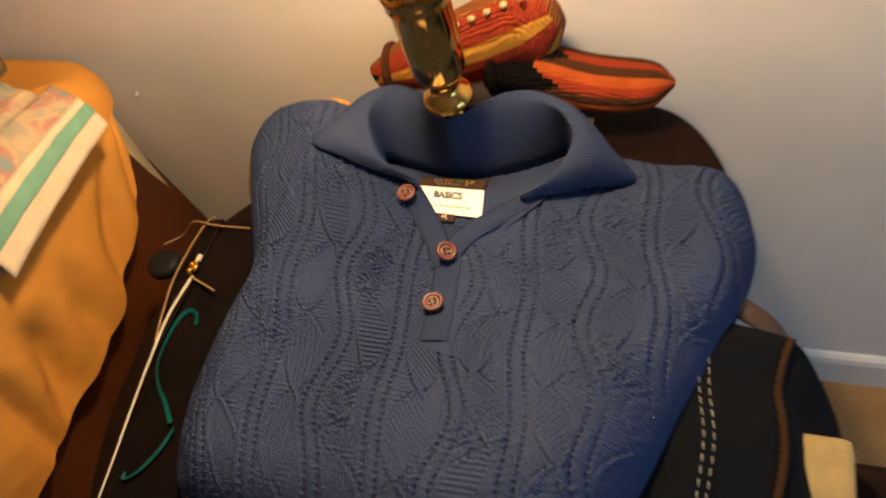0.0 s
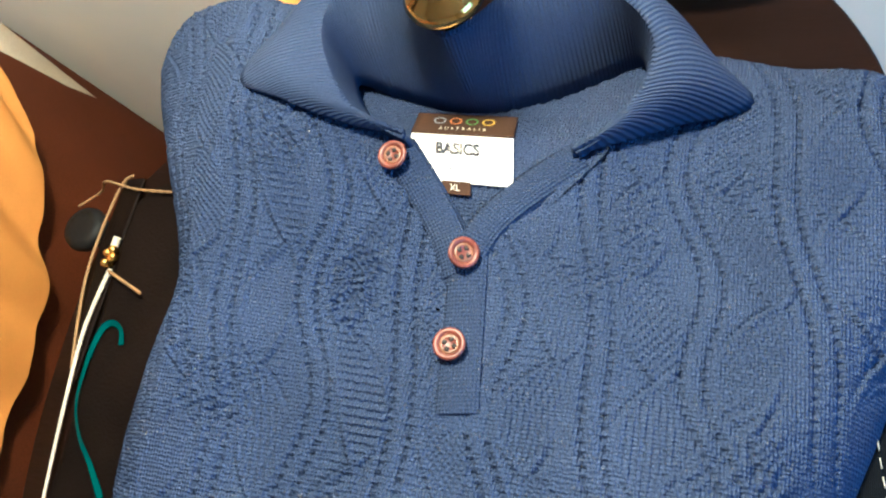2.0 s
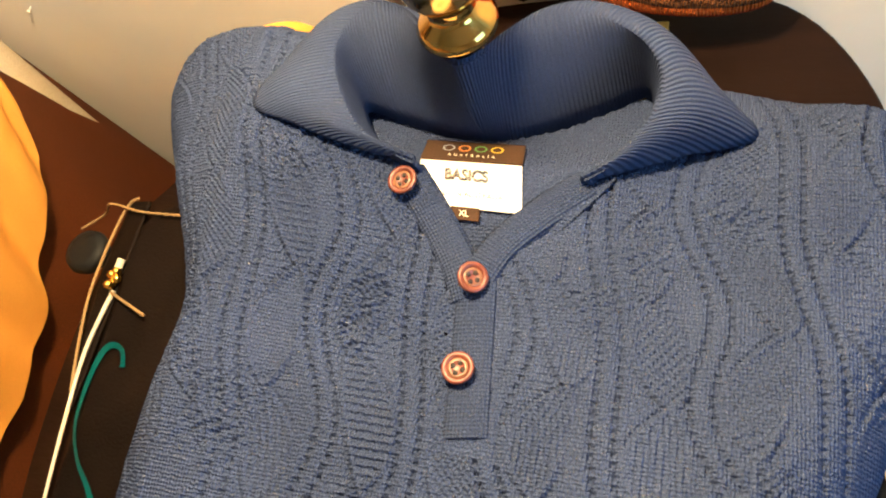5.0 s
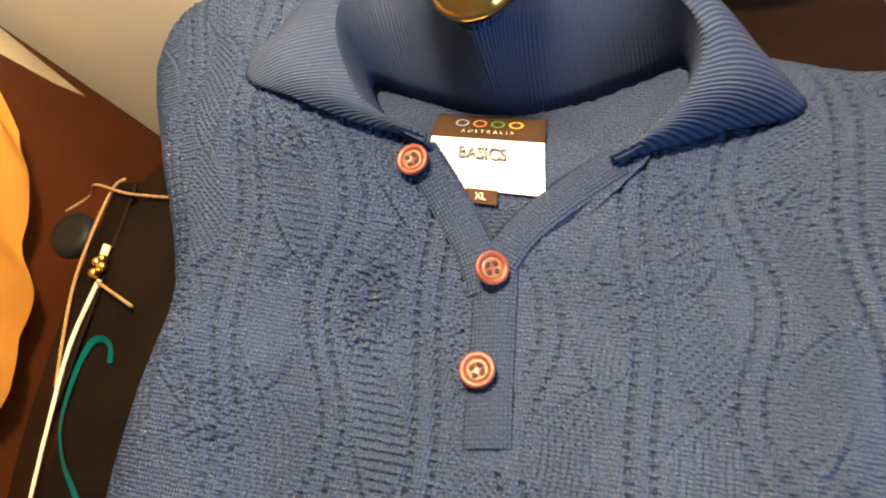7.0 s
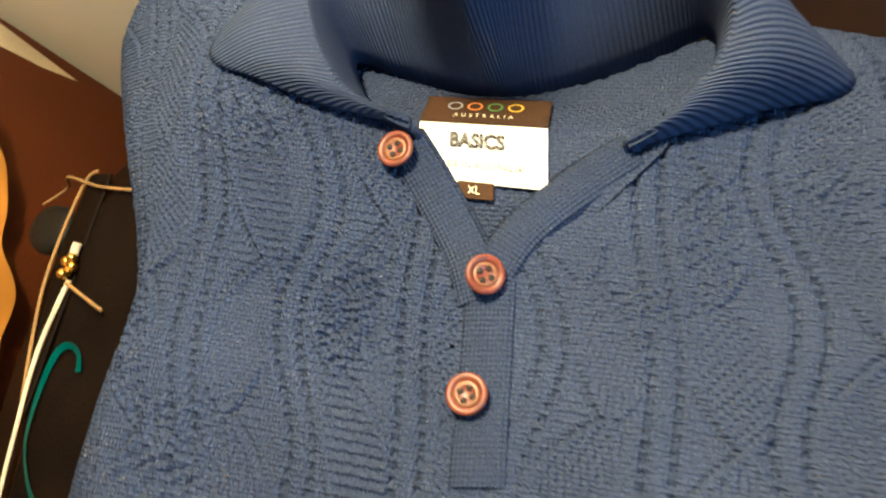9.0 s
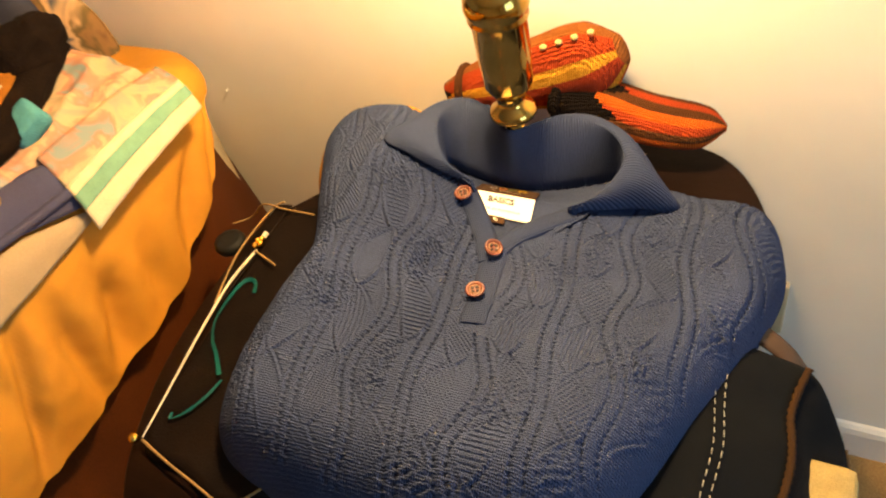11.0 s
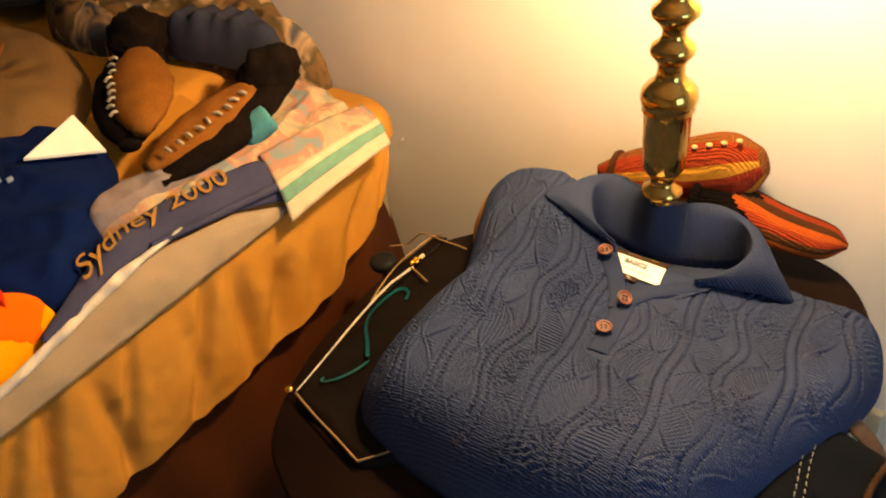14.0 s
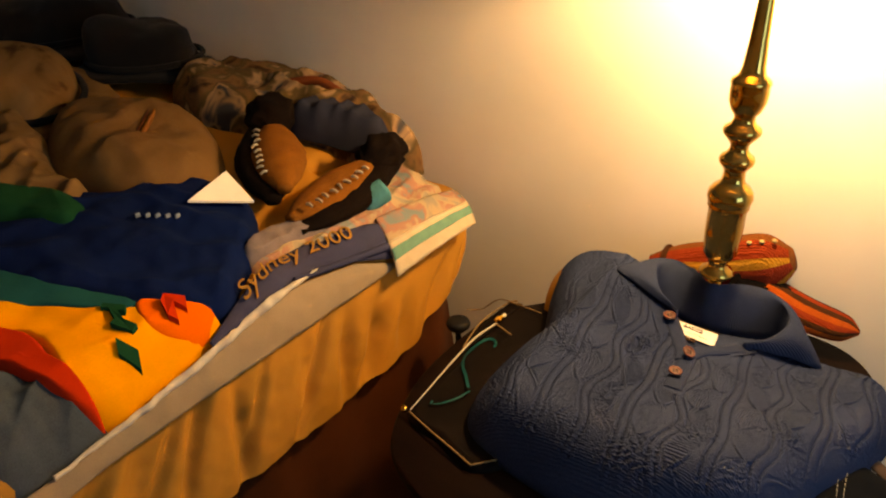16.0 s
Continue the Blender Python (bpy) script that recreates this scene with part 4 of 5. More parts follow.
up1 = slipper("striped_slipper", [(-0.43, 0.695, 0.775), (-0.38, 0.695, 0.795), (-0.31, 0.698, 0.815), (-0.25, 0.700, 0.836), (-0.215, 0.700, 0.852), (-0.186, 0.700, 0.866)],
              [(0.012, 0.02), (0.028, 0.035), (0.034, 0.048), (0.036, 0.055), (0.034, 0.050), (0.016, 0.022)],
              ["rust", "brown", "brown", "rust", "rust", "red", "red", "yellow", "rose", "rose", "yellow", "orange", "red", "yellow", "rose", "black"], "orange, red and brown striped knitted slipper propped against the wall")
low1 = slipper("striped_slipper", [(-0.27, 0.690, 0.800), (-0.21, 0.683, 0.795), (-0.15, 0.676, 0.783), (-0.10, 0.680, 0.776), (-0.075, 0.684, 0.774), (-0.056, 0.686, 0.772)],
               [(0.034, 0.026), (0.036, 0.030), (0.038, 0.028), (0.037, 0.024), (0.028, 0.018), (0.004, 0.004)],
               ["black", "black", "brown", "red", "brown", "orange", "red", "brown", "orange", "red", "yellow", "yellow", "yellow", "brown", "black", "black"], "black, red and orange striped knitted slipper lying on the table", 0.22)
M_DOT = fabric("cream_dots", (0.48, 0.34, 0.15))
for k in range(6):
    q = k / 5
    c = (-0.318 + 0.100 * q, 0.676 + 0.006 * q, 0.861 + 0.038 * q)
    g = lathe([(0.0008, -0.003), (0.0045, -0.0015), (0.0048, 0.001), (0.002, 0.003), (0.0006, 0.0034)], (c[0], c[1]), 12)
    put("cream_dot", ([(x, y, z + c[2]) for x, y, z in g[0]], g[1]), M_DOT, up1)
put("cuff", tube([(-0.262, 0.690 + 0.038 * math.cos(c), 0.799 + 0.029 * math.sin(c)) for c in np.linspace(0, 2 * math.pi, 17)], 0.0065, 8, 60), M_ST["black"], low1)
put("cuff", tube([(-0.405, 0.695 + 0.026 * math.cos(c), 0.790 + 0.030 * math.sin(c)) for c in np.linspace(0, 2 * math.pi, 17)], 0.006, 8, 60), M_ST["brown"], up1)

# yellow card lying under the slippers, with a dark ring printed on it
card = thing("card", (-0.19, 0.645, TOP), "yellow and black printed card under the slippers", "card")
put("sheet", box(-0.255, 0.595, TOP + 0.001, -0.150, 0.672, TOP + 0.004, 0.001), hard("card_yellow", (0.42, 0.25, 0.03), 0.5, var=0.9), card)
put("printed_block", box(-0.255, 0.595, TOP + 0.0045, -0.222, 0.672, TOP + 0.0055, 0), M_BLACK, card, "black printed block", False)
ring = [(-0.190 + r * math.cos(a), 0.625 + r * math.sin(a), TOP + 0.0050) for a in np.linspace(0, 2 * math.pi, 24, endpoint=False) for r in (0.006, 0.009)]
put("printed_ring", (ring, grid_faces(24, 2) + [(46, 47, 1, 0)]), M_BLACK, card)

# ---- clothes heaped on the bed ----
def blotch(name, stops, scale=22.0, bump=0.3, rough=0.9, detail=3.0):
    """Printed or camouflage cloth: patches of several colours with soft borders."""
    m = fabric(name, stops[0][1], grain=600, bump=bump, rough=rough)
    t = m.node_tree
    co = t.nodes.new("ShaderNodeTexCoord").outputs["Object"]
    nz = t.nodes.new("ShaderNodeTexNoise")
    nz.inputs["Scale"].default_value, nz.inputs["Detail"].default_value, nz.inputs["Distortion"].default_value = scale, detail, 0.6
    link(t, co, nz.inputs["Vector"])
    r = t.nodes.new("ShaderNodeValToRGB")
    r.color_ramp.interpolation = "EASE"
    while len(r.color_ramp.elements) < len(stops):
        r.color_ramp.elements.new(0.5)
    for e, (p, c) in zip(r.color_ramp.elements, stops):
        e.position, e.color = p, (*c, 1)
    link(t, nz.outputs["Fac"], r.inputs["Fac"])
    link(t, r.outputs["Color"], t.nodes["Principled BSDF"].inputs["Base Color"])
    return m


EDGE = smooth_line([(-0.765, 0.745), (-0.772, 0.775), (-0.786, 0.803), (-0.803, 0.848), (-0.828, 0.880), (-0.870, 0.893), (-0.920, 0.905)], 60)
EDGE_RUN = np.concatenate([[0], np.cumsum(np.linalg.norm(np.diff(EDGE, axis=0), axis=1))])


def edge_at(s, y, lift):
    x, z = np.interp(s, EDGE_RUN, EDGE[:, 0]), np.interp(s, EDGE_RUN, EDGE[:, 1])
    x2, z2 = np.interp(s + 0.004, EDGE_RUN, EDGE[:, 0]), np.interp(s + 0.004, EDGE_RUN, EDGE[:, 1])
    n = np.array((z2 - z, x - x2))
    n = n / (np.linalg.norm(n) + 1e-9)
    return x + n[0] * lift, y, z + n[1] * lift


def edge_strip(name, ya, yb, lo, hi, lift, mat, parent=None, n=110, w=14, seed=2, rough=0.004, thick=0.004, **tags):
    """A band of cloth that follows the bed's edge; lo and hi are (y, run) tables."""
    v = []
    for y in np.linspace(ya, yb, n):
        a, b = np.interp(y, *zip(*lo)), np.interp(y, *zip(*hi))
        for j in range(w):
            q = j / (w - 1)
            s = a + (b - a) * q
            bulge = lift + 0.004 * math.sin(math.pi * q) + rough * lumps(y, s, 16, seed) + 0.5 * rough * lumps(y, s, 44, seed + 1)
            v.append(edge_at(s, y, bulge))
    ob = put(name, (v, grid_faces(n, w)), mat, parent, tags.pop("label", ""), **tags)
    s = ob.modifiers.new("thickness", "SOLIDIFY")
    s.thickness, s.offset = thick, 1
    return ob


def over_bed(up):
    return lambda x, y: bed_top(x, y) + up


# grey-beige sweatshirt whose hem runs along the bed's edge
M_BEIGE = fabric("beige_jersey", (0.27, 0.20, 0.125), dark=0.85, patch=8, grain=700)
M_WHITE = fabric("white_cotton", (0.52, 0.47, 0.38), dark=0.8, patch=40)
M_NAVY = fabric("navy_cotton", (0.045, 0.045, 0.085), dark=0.75, patch=14)
sweat = thing("sweatshirt", (-0.81, 0.0, 0.83), "grey-beige and navy sweatshirt with yellow script lettering", "sweatshirt")
edge_strip("hem_band", -0.42, 0.345, [(-0.42, 0.020), (-0.25, 0.045), (0.0, 0.056), (0.34, 0.070)], [(-0.42, 0.060), (-0.25, 0.075), (-0.12, 0.100), (0.1, 0.135), (0.25, 0.115), (0.34, 0.080)], 0.006, M_BEIGE, sweat)
edge_strip("navy_band", -0.06, 0.352, [(-0.06, 0.108), (0.10, 0.137), (0.25, 0.118), (0.352, 0.084)], [(-0.06, 0.122), (0.10, 0.185), (0.25, 0.190), (0.352, 0.150)], 0.009, M_NAVY, sweat, seed=5)
edge_strip("white_edge", -0.32, 0.17, [(-0.30, 0.066), (-0.12, 0.092), (0.1, 0.129), (0.17, 0.134)], [(-0.30, 0.074), (-0.12, 0.104), (0.06, 0.136), (0.17, 0.139)], 0.012, M_WHITE, sweat, 200, 12, seed=7, rough=0.012)
put("fold", tube([edge_at(np.interp(y, (0.1, 0.345), (0.142, 0.112)), y, 0.013) for y in np.linspace(0.12, 0.345, 10)], 0.008, 10, 60, taper=(0.5, 1.0)), M_NAVY, sweat)
cu = bpy.data.curves.new("script", "FONT")
cu.body, cu.size, cu.shear, cu.extrude = "Sydney 2000", 0.046, 0.3, 0.0006
tmp = new("script_tmp", cu)
me = bpy.data.meshes.new_from_object(tmp.evaluated_get(bpy.context.evaluated_depsgraph_get()))
bpy.data.objects.remove(tmp)
v = [edge_at(np.interp(0.02 + p.co.x * 1.0, (-0.06, 0.1, 0.352), (0.122, 0.166, 0.140)) + p.co.y * 0.8, 0.02 + p.co.x * 1.08, 0.0165 + p.co.z) for p in me.vertices]
put("lettering", (v, [tuple(p.vertices) for p in me.polygons]), fabric("gold_print", (0.30, 0.155, 0.035), dark=0.7, patch=120), sweat, "yellow script lettering", smooth=False)

put("lilac_fold", pad([(-0.905, 0.10), (-0.918, 0.17), (-0.905, 0.26), (-0.872, 0.315), (-0.855, 0.28), (-0.868, 0.19), (-0.876, 0.12), (-0.885, 0.09)],
                      lambda x, y: bed_top(x, y) + 0.034, over_bed(0.0), 0.014, 120, 22, 0.006, 20, 6, folds=(1.25, 70, 0.003)), fabric("lilac_cotton", (0.21, 0.165, 0.155), dark=0.65, patch=30), sweat, "lilac-grey rumpled cotton")
put("white_patch", pad([(-0.915, 0.215), (-0.915, 0.285), (-0.880, 0.335), (-0.862, 0.315), (-0.882, 0.26)], lambda x, y: bed_top(x, y) + 0.044, over_bed(0.01), 0.010, 60, 12, 0.004, 22, 3), M_WHITE, sweat, "white cotton patch")

# cream printed t-shirt with a striped sleeve cuff hanging over the edge
M_PRINT = blotch("cream_print", [(0.28, (0.08, 0.11, 0.13)), (0.40, (0.27, 0.23, 0.16)), (0.50, (0.36, 0.27, 0.16)), (0.60, (0.32, 0.16, 0.11)), (0.70, (0.17, 0.21, 0.20))], 21)
M_CREAM = fabric("cream_rib", (0.50, 0.40, 0.26), dark=0.85, patch=30, weave=220)
M_GREEN = fabric("sage_stripe", (0.13, 0.26, 0.18), dark=0.8, patch=60)
tee = thing("t_shirt", (-0.88, 0.42, 0.87), "cream printed t-shirt with green-striped sleeve cuff over the bed edge", "t-shirt")
put("torso", pad([(-0.885, 0.09), (-0.93, 0.20), (-0.97, 0.33), (-0.99, 0.46), (-0.985, 0.545), (-0.90, 0.572), (-0.840, 0.560), (-0.815, 0.50), (-0.820, 0.40), (-0.835, 0.30), (-0.845, 0.20)],
                 lambda x, y: bed_top(x, y) + 0.018 - 0.5 * max(0, y - 0.52), lambda x, y: bed_top(x, y) - 0.012 - 0.6 * max(0, y - 0.50), 0.02, 140, 40, 0.008, 17, 4, folds=(0.3, 62, 0.008)), M_PRINT, tee)


def cuff(q0, q1, lift, name, mat, n=40, w=10):
    """Band across the flattened sleeve end; q runs from shoulder (0) to opening (1)."""
    v = []
    a0, a1 = np.array((-0.835, 0.345, 0.893)), np.array((-0.822, 0.565, 0.876))
    b0, b1 = np.array((-0.763, 0.318, 0.810)), np.array((-0.753, 0.546, 0.828))
    for j in range(w):
        q = q0 + (q1 - q0) * j / (w - 1)
        for i in range(n):
            t = i / (n - 1)
            p = (a0 * (1 - q) + b0 * q) * (1 - t) + (a1 * (1 - q) + b1 * q) * t
            p = p + np.array((0.55, 0, 0.83)) * (lift + 0.010 * math.sin(math.pi * t) + 0.012 * math.sin(math.pi * q) + 0.003 * lumps(p[0] * 2, p[1] * 2, 18, 3))
            v.append(p)
    ob = put(name, (v, grid_faces(w, n)), mat, tee)
    s = ob.modifiers.new("thickness", "SOLIDIFY")
    s.thickness, s.offset = 0.005, -1
    return ob


cuff(0.0, 0.48, 0.0, "sleeve", M_PRINT)
cuff(0.47, 1.0, 0.001, "cuff", M_CREAM)
cuff(0.60, 0.78, 0.0032, "stripe", M_GREEN)

# beaded moccasins with dark fur
M_SUEDE = fabric("suede", (0.19, 0.068, 0.010), dark=0.6, patch=25, grain=500, bump=0.5)
M_FUR = fabric("dark_fur", (0.007, 0.0035, 0.002), dark=0.5, patch=50, grain=350, bump=1.0)
M_BEAD = hard("silver_bead", (0.34, 0.28, 0.19), 0.4, metal=0.1)
RB = random.Random(8)


def moccasin(name, toe, heel, wide, tall, edging, label):
    toe, heel = np.array(toe), np.array(heel)
    at = (toe + heel) / 2
    th = thing(name, tuple(at - np.array((0, 0, tall))), label, "shoe", "moccasins")
    d = heel - toe
    long = np.linalg.norm(d)
    d /= long
    side = np.cross(d, (0, 0, 1.0))
    side /= np.linalg.norm(side)
    up = np.cross(side, d)

    def shell(s0, s1, w, h, lift, n=30, seg=28, fuzz=0.0, aside=0.0):
        v = []
        for i in range(n):
            s = s0 + (s1 - s0) * i / (n - 1)
            e = math.sin(math.pi * min(max((s - s0) / (s1 - s0), 0.03), 0.97)) ** 0.45
            k = (0.62 + 0.38 * math.sin(math.pi * min(s * 1.1 + 0.1, 1)))
            for j in range(seg):
                a = 2 * math.pi * j / seg
                r = 1 + fuzz * noise.noise(Vector((s * 11, math.cos(a) * 2.5, math.sin(a) * 2.5)))
                v.append(toe + d * long * s + side * (math.cos(a) * w * e * k * r + aside * w) + up * (math.sin(a) * h * e * r + lift))
        return v, grid_faces(n, seg, True) + [tuple(reversed(range(seg))), tuple(range((n - 1) * seg, n * seg))]
    put("sole", shell(0.0, 1.0, wide * 1.06, tall * 0.62, -tall * 0.25, fuzz=0.10, aside=0.38 * edging), M_FUR, th, "dark furry sole edge")
    put("upper", shell(0.02, 0.82, wide * 0.90, tall * 0.66, tall * 0.15, fuzz=0.08), M_SUEDE, th, "tan suede upper")
    put("fur_collar", shell(0.70, 1.08, wide * 1.35, tall * 1.0, tall * 0.30, fuzz=0.35), M_FUR, th, "dark brown fur collar")
    line = []
    for s in np.linspace(0.10, 0.60, 9):
        k = 0.62 + 0.38 * math.sin(math.pi * min(s * 1.1 + 0.1, 1))
        line.append(toe + d * long * s + side * edging * wide * (0.66 + 0.05 * RB.uniform(-1, 1)) * k + up * tall * 0.66)
    line = [p + np.array((0, 0, 0.003)) for p in line]
    for p in smooth_line(line, 9):
        turn = RB.uniform(-0.004, 0.004)
        put("bead", tube([p - side * 0.006 * edging + d * turn, p + up * 0.0015, p + side * 0.006 * edging - d * turn - up * 0.003], 0.0026, 6, 10), M_BEAD, th, "pale beaded trim")
    return th


moccasin("moccasin", (-0.900, 0.195, 0.925), (-0.935, 0.515, 0.950), 0.049, 0.040, 1, "tan suede moccasin with dark fur and silver beading")
moccasin("moccasin", (-0.945, 0.235, 0.955), (-1.195, 0.425, 1.005), 0.058, 0.044, -1, "tan suede moccasin with dark fur, tipped on its mate")
g = box(-0.019, -0.026, -0.016, 0.019, 0.026, 0.016, 0.009)
mt = pose(-0.858, 0.372, 0.925, 24, 18, -20)
put("folded_sock", ([mt @ (Vector(p) * (1 + 0.16 * noise.noise(Vector(p) * 45))) for p in g[0]], g[1]), fabric("aqua_knit", (0.07, 0.25, 0.28), dark=0.6, patch=40, weave=200), None, "folded aqua blue knitted sock on the shirt", category="sock")

# blue, yellow and red sports jersey
M_ROYAL = fabric("royal_blue", (0.002, 0.009, 0.055), dark=0.6, patch=10, grain=600)
M_SUN = fabric("sun_yellow", (0.80, 0.30, 0.004), dark=0.85, patch=12)
M_RED = fabric("jersey_red", (0.45, 0.025, 0.005), dark=0.85, patch=12)
M_ORANGE = fabric("jersey_orange", (0.75, 0.12, 0.004), dark=0.85, patch=12)
M_JADE = fabric("jersey_green", (0.005, 0.048, 0.018), dark=0.8)
M_SEA = fabric("jersey_teal", (0.008, 0.075, 0.075), dark=0.8)
jersey = thing("jersey", (-1.0, -0.02, 0.90), "royal blue, yellow and red sports jersey laid on the bed", "jersey")


J = over_bed(0.030)
put("blue_panel", pad([(-1.26, -0.05), (-1.20, 0.034), (-1.139, 0.168), (-1.06, 0.205), (-0.985, 0.195), (-0.900, 0.118), (-0.858, 0.05), (-0.822, -0.012), (-0.894, -0.109), (-0.974, -0.155), (-1.040, -0.235), (-1.19, -0.30)],
                      J, over_bed(-0.008), 0.03, 160, 44, 0.010, 13, 6, folds=(2.2, 38, 0.008)), M_ROYAL, jersey)
put("teal_panel", pad([(-1.10, -0.23), (-0.974, -0.150), (-0.890, -0.104), (-0.882, -0.125), (-0.99, -0.235), (-1.06, -0.32)], over_bed(0.032), over_bed(0.0), 0.012, 80, 14, 0.005, 13, 6), M_SEA, jersey)
put("yellow_panel", pad([(-1.02, -0.262), (-0.94, -0.178), (-0.890, -0.118), (-0.850, -0.062), (-0.816, -0.024), (-0.806, -0.060), (-0.798, -0.153), (-0.793, -0.222), (-0.825, -0.255), (-0.925, -0.250), (-0.98, -0.29)],
                        over_bed(0.033), over_bed(-0.004), 0.014, 110, 30, 0.006, 13, 6, folds=(0.4, 45, 0.004)), M_SUN, jersey)
put("red_panel", pad([(-1.00, -0.30), (-0.925, -0.246), (-0.86, -0.246), (-0.80, -0.236), (-0.806, -0.256), (-0.843, -0.280), (-0.904, -0.305), (-0.97, -0.34)], over_bed(0.037), over_bed(-0.004), 0.010, 90, 18, 0.006, 13, 6), M_RED, jersey)
put("orange_patch", pad([(-0.890, -0.108), (-0.850, -0.062), (-0.818, -0.029), (-0.808, -0.085), (-0.841, -0.129)], over_bed(0.037), over_bed(0.02), 0.010, 60, 12, 0.004, 13, 6), M_ORANGE, jersey)
for o2 in ([(-0.903, -0.150), (-0.880, -0.130), (-0.872, -0.137), (-0.879, -0.144), (-0.858, -0.148), (-0.838, -0.141), (-0.834, -0.152), (-0.862, -0.166), (-0.866, -0.156), (-0.890, -0.150), (-0.896, -0.158)], [(-0.836, -0.176), (-0.818, -0.158), (-0.806, -0.166), (-0.822, -0.184)]):
    k = len(o2)
    v = [(x, y, bed_top(x, y) + 0.0435 - h + 0.002 * lumps(x, y, 30, 4)) for h in (0.0, 0.012) for x, y in o2]
    put("green_mark", (v, [tuple(range(k - 1, -1, -1))] + [(i, (i + 1) % k, k + (i + 1) % k, k + i) for i in range(k)]), M_JADE, jersey, smooth=False)
o3 = [(-0.862, -0.080), (-0.840, -0.060), (-0.828, -0.068), (-0.842, -0.079), (-0.822, -0.088), (-0.830, -0.098), (-0.852, -0.092)]
k = len(o3)
v = [(x, y, bed_top(x, y) + 0.0475 - h + 0.002 * lumps(x, y, 30, 4)) for h in (0.0, 0.012) for x, y in o3]
put("red_mark", (v, [tuple(range(k - 1, -1, -1))] + [(i, (i + 1) % k, k + (i + 1) % k, k + i) for i in range(k)]), M_RED, jersey, smooth=False)
for u in range(5):
    x, y = -1.065 + 0.010 * u, 0.012 + 0.012 * u
    put("stitched_bar", box(x, y, bed_top(x, y) + 0.030, x + 0.004, y + 0.009, bed_top(x, y) + 0.0375, 0.001), fabric("grey_thread", (0.20, 0.24, 0.30)), jersey)
v = [(-1.040, 0.100, 0.968), (-0.975, 0.188, 0.952), (-1.060, 0.200, 0.985), (-1.041, 0.099, 0.964), (-0.976, 0.187, 0.948), (-1.061, 0.199, 0.981)]
put("paper_tag", (v, [(0, 1, 2), (5, 4, 3), (0, 3, 4, 1), (1, 4, 5, 2), (2, 5, 3, 0)]), hard("card_white", (0.85, 0.82, 0.75), 0.6, var=0.95), jersey, "white card tag", smooth=False)


def heap(name, outline, high, mat, label, category, edge=0.07, wrinkle=0.016, scale=11, seed=3, low=-0.02, group="", folds=(0.7, 60, 0.012)):
    return put(name, pad(outline, over_bed(high), over_bed(low), edge, 150, 40, wrinkle, scale, seed, folds=folds), mat, None, label, category=category, group=group)


M_CAMO = blotch("camouflage", [(0.30, (0.022, 0.012, 0.008)), (0.42, (0.14, 0.075, 0.03)), (0.5, (0.08, 0.055, 0.022)), (0.58, (0.30, 0.19, 0.10)), (0.68, (0.05, 0.05, 0.055))], 13)
M_KHAKI = blotch("khaki_print", [(0.32, (0.06, 0.03, 0.012)), (0.45, (0.15, 0.085, 0.030)), (0.6, (0.17, 0.10, 0.038)), (0.72, (0.12, 0.065, 0.025))], 9)
M_TANCLOTH = fabric("sand_cotton", (0.16, 0.088, 0.031), dark=0.7, patch=8)
M_INKBLACK = fabric("black_wool", (0.008, 0.007, 0.007), dark=0.6, patch=12, sheen=0.05)
shirt = heap("patterned_shirt", [(-1.62, 0.50), (-1.45, 0.66), (-1.25, 0.70), (-1.08, 0.66), (-0.94, 0.615), (-0.93, 0.57), (-1.05, 0.50), (-1.25, 0.45), (-1.45, 0.40)], 0.075, M_CAMO, "brown and cream patterned shirt crumpled against the wall", "shirt", 0.09, 0.022, 10, 5, folds=(1.9, 40, 0.02))
put("sleeve", pad([(-1.20, 0.50), (-1.16, 0.56), (-1.05, 0.585), (-0.97, 0.56), (-0.985, 0.52), (-1.08, 0.475), (-1.17, 0.455)], over_bed(0.085), over_bed(0.01), 0.04, 90, 24, 0.010, 12, 4, folds=(0.2, 70, 0.010)), fabric("slate_cotton", (0.026, 0.027, 0.042), dark=0.7, patch=14), shirt, "slate blue sleeve")
put("collar", tube([(-1.33, 0.60, 1.005), (-1.25, 0.615, 1.02), (-1.16, 0.60, 1.012), (-1.10, 0.58, 0.99)], 0.014, 10, 40), fabric("rust_trim", (0.22, 0.06, 0.02), dark=0.7), shirt, "rust-coloured collar")
sand = heap("sand_trousers", [(-1.62, 0.20), (-1.54, 0.33), (-1.36, 0.37), (-1.20, 0.30), (-1.10, 0.20), (-1.12, 0.09), (-1.26, 0.03), (-1.44, 0.06)], 0.065, M_TANCLOTH, "sand-coloured cotton trousers in a heap", "trousers", 0.10, 0.014, 9, 7, folds=(2.3, 17, 0.009))
wb = [(x, y, bed_top(x, y) + 0.063) for x, y in ((-1.23, 0.12), (-1.27, 0.17), (-1.32, 0.22), (-1.37, 0.27))]
put("piping", tube(wb, 0.005, 10, 50), fabric("rust_piping", (0.22, 0.085, 0.02), dark=0.7), sand, "rust-coloured piped seam")
put("piping", tube([(x - 0.030, y + 0.012, z + 0.001) for x, y, z in wb], 0.004, 10, 50), M_BROWN, sand, "dark brown piped seam")
heap("khaki_jacket", [(-1.75, -0.10), (-1.70, 0.10), (-1.50, 0.10), (-1.33, 0.03), (-1.20, 0.02), (-1.16, -0.04), (-1.22, -0.12), (-1.40, -0.25), (-1.65, -0.30)], 0.05, M_KHAKI, "khaki and brown printed jacket lying on the bed", "jacket", 0.06, 0.02, 10, 8)
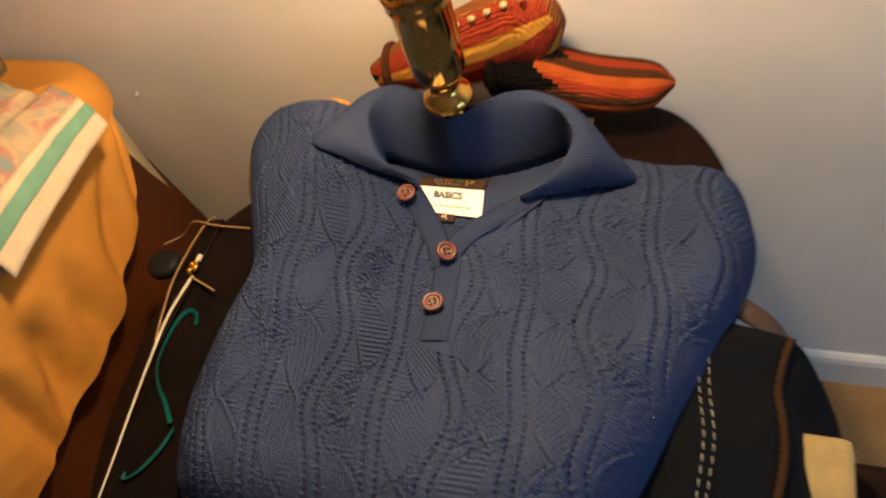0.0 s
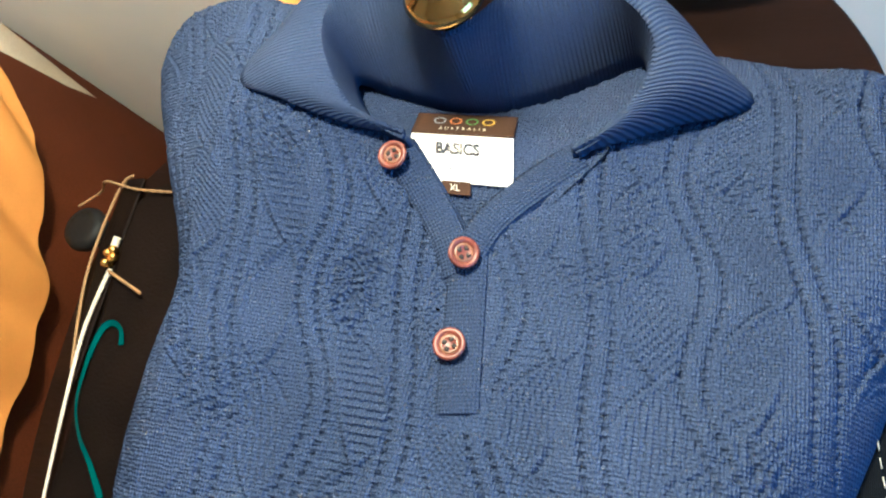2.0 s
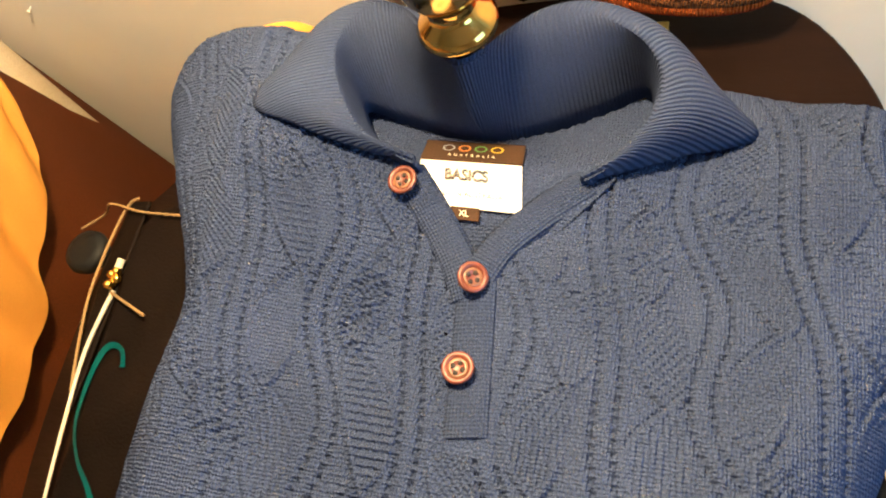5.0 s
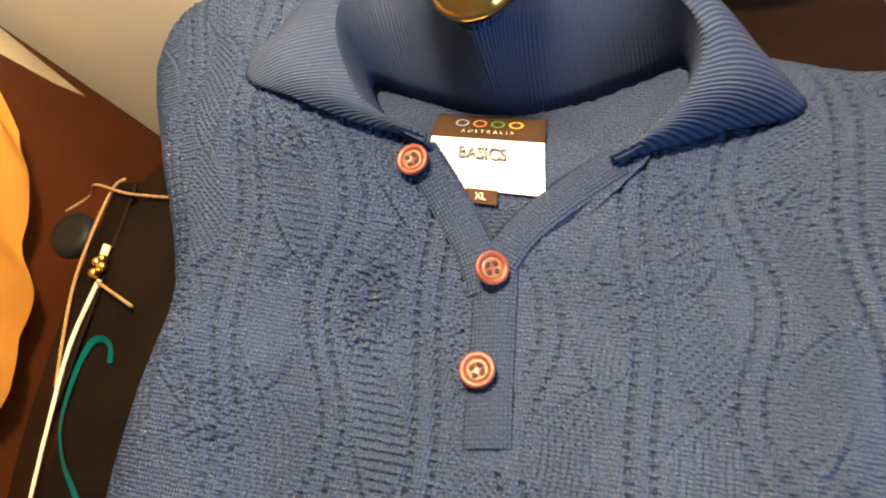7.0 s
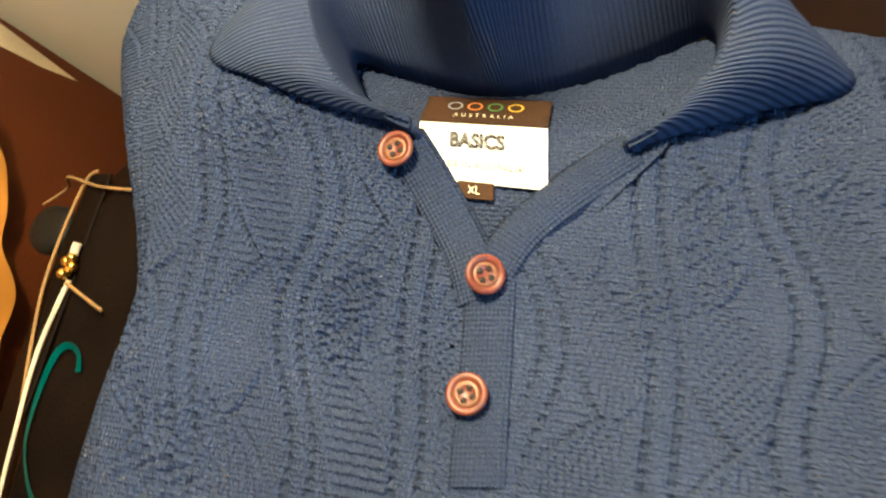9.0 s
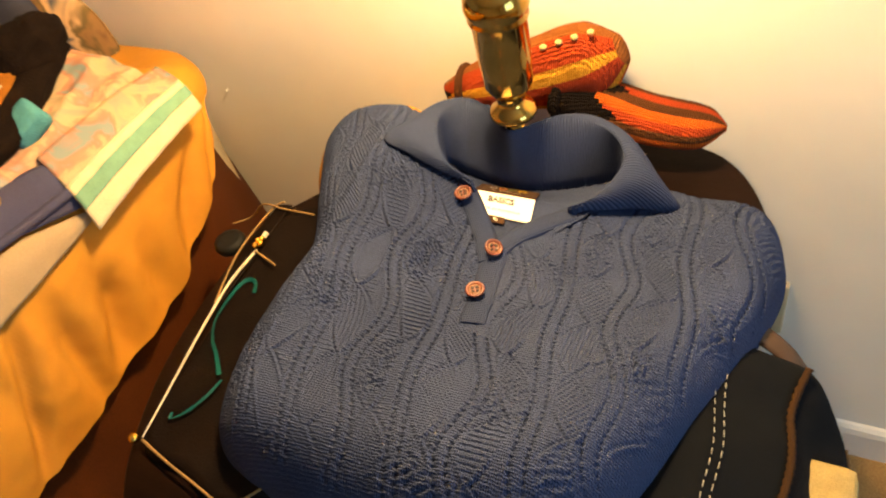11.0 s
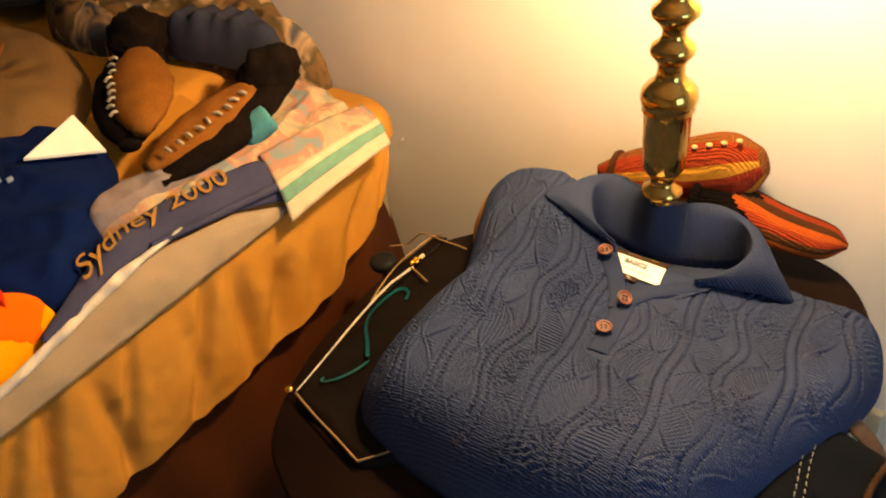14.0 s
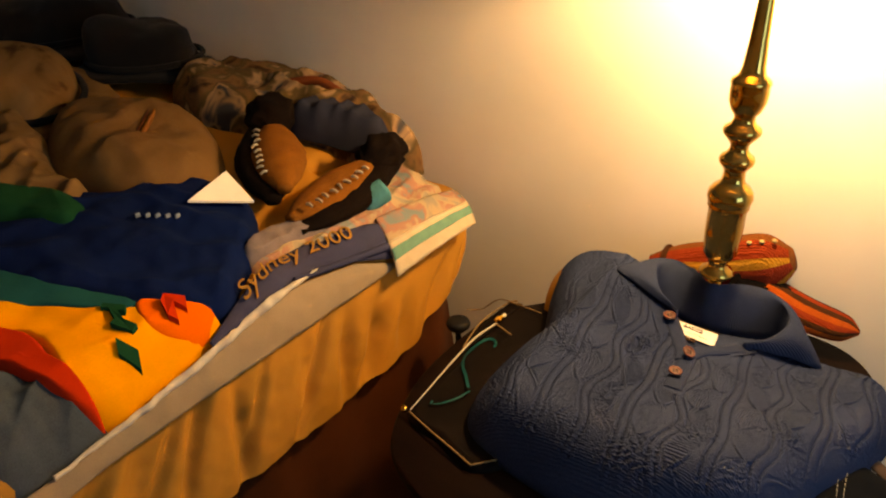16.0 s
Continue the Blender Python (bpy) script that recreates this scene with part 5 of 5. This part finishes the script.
heap("green_scarf", [(-1.32, -0.10), (-1.25, -0.02), (-1.16, -0.005), (-1.10, -0.07), (-1.19, -0.14), (-1.28, -0.17)], 0.05, M_JADE, "dark green cotton scarf partly under the jersey", "scarf", 0.045, 0.008, 9, 2, folds=(0.7, 30, 0.006))
heap("grey_blue_top", [(-0.90, -0.30), (-0.84, -0.25), (-0.797, -0.232), (-0.790, -0.29), (-0.795, -0.36), (-0.85, -0.42), (-0.93, -0.40)], 0.026, fabric("grey_blue", (0.07, 0.085, 0.10), dark=0.5, patch=14), "grey-blue cotton top rumpled at the bed edge", "top", 0.03, 0.010, 18, 4)
heap("black_trousers", [(-1.10, -0.36), (-0.98, -0.30), (-0.90, -0.305), (-0.845, -0.345), (-0.825, -0.42), (-0.86, -0.60), (-1.1, -0.66), (-1.25, -0.5)], 0.055, fabric("plum_black", (0.018, 0.012, 0.016), dark=0.6, patch=9), "black cotton trousers lying on the bed", "trousers", 0.05, 0.014, 12, 9)


def hat(name, at, r, high, brim, mat, label, tilt=(0, 0, 0), group="hats on the bed"):
    """A soft hat: dented crown and a drooping brim."""
    prof = [(brim, -0.012), (brim, -0.008), (brim * 0.85 + r * 0.15, 0.0), (r * 1.02, 0.008), (r, 0.02), (r * 0.97, high * 0.5), (r * 0.86, high * 0.8), (r * 0.62, high * 0.96), (r * 0.3, high), (0.004, high * 0.97)]
    ps = smooth_line(prof, 40)
    g = lathe([tuple(p) for p in ps], (0, 0), 64)
    m = pose(*at, *tilt)
    v = []
    for p in g[0]:
        p = Vector(p)
        k = 1 + 0.24 * noise.noise(p * 7 + Vector(at) * 3) + 0.04 * noise.noise(p * 26)
        v.append(m @ Vector((p.x * k, p.y * k, p.z * k + 0.02 * noise.noise(Vector((p.x * 7, p.y * 7, at[0]))))))
    ob = put(name, (v, g[1]), mat, None, label, category="hat", group=group)
    ring = [m @ Vector((r * 1.035 * math.cos(c), r * 1.035 * math.sin(c), 0.024)) for c in np.linspace(0, 2 * math.pi, 25)]
    put("hat_band", tube([tuple(p) for p in ring], 0.008, 8, 72), M_INKBLACK, ob)
    return ob


hat("bucket_hat", (-1.72, 0.16, 1.005), 0.13, 0.10, 0.20, M_KHAKI, "khaki printed bucket hat on the heap of clothes", (8, 14, 20))
hat("black_hat", (-1.74, 0.50, 1.01), 0.135, 0.115, 0.17, M_INKBLACK, "black wool hat near the wall", (0, 0, 0))
hat("black_hat", (-2.16, 0.50, 1.02), 0.20, 0.13, 0.25, M_INKBLACK, "larger black wool hat near the wall", (0, -4, 40))
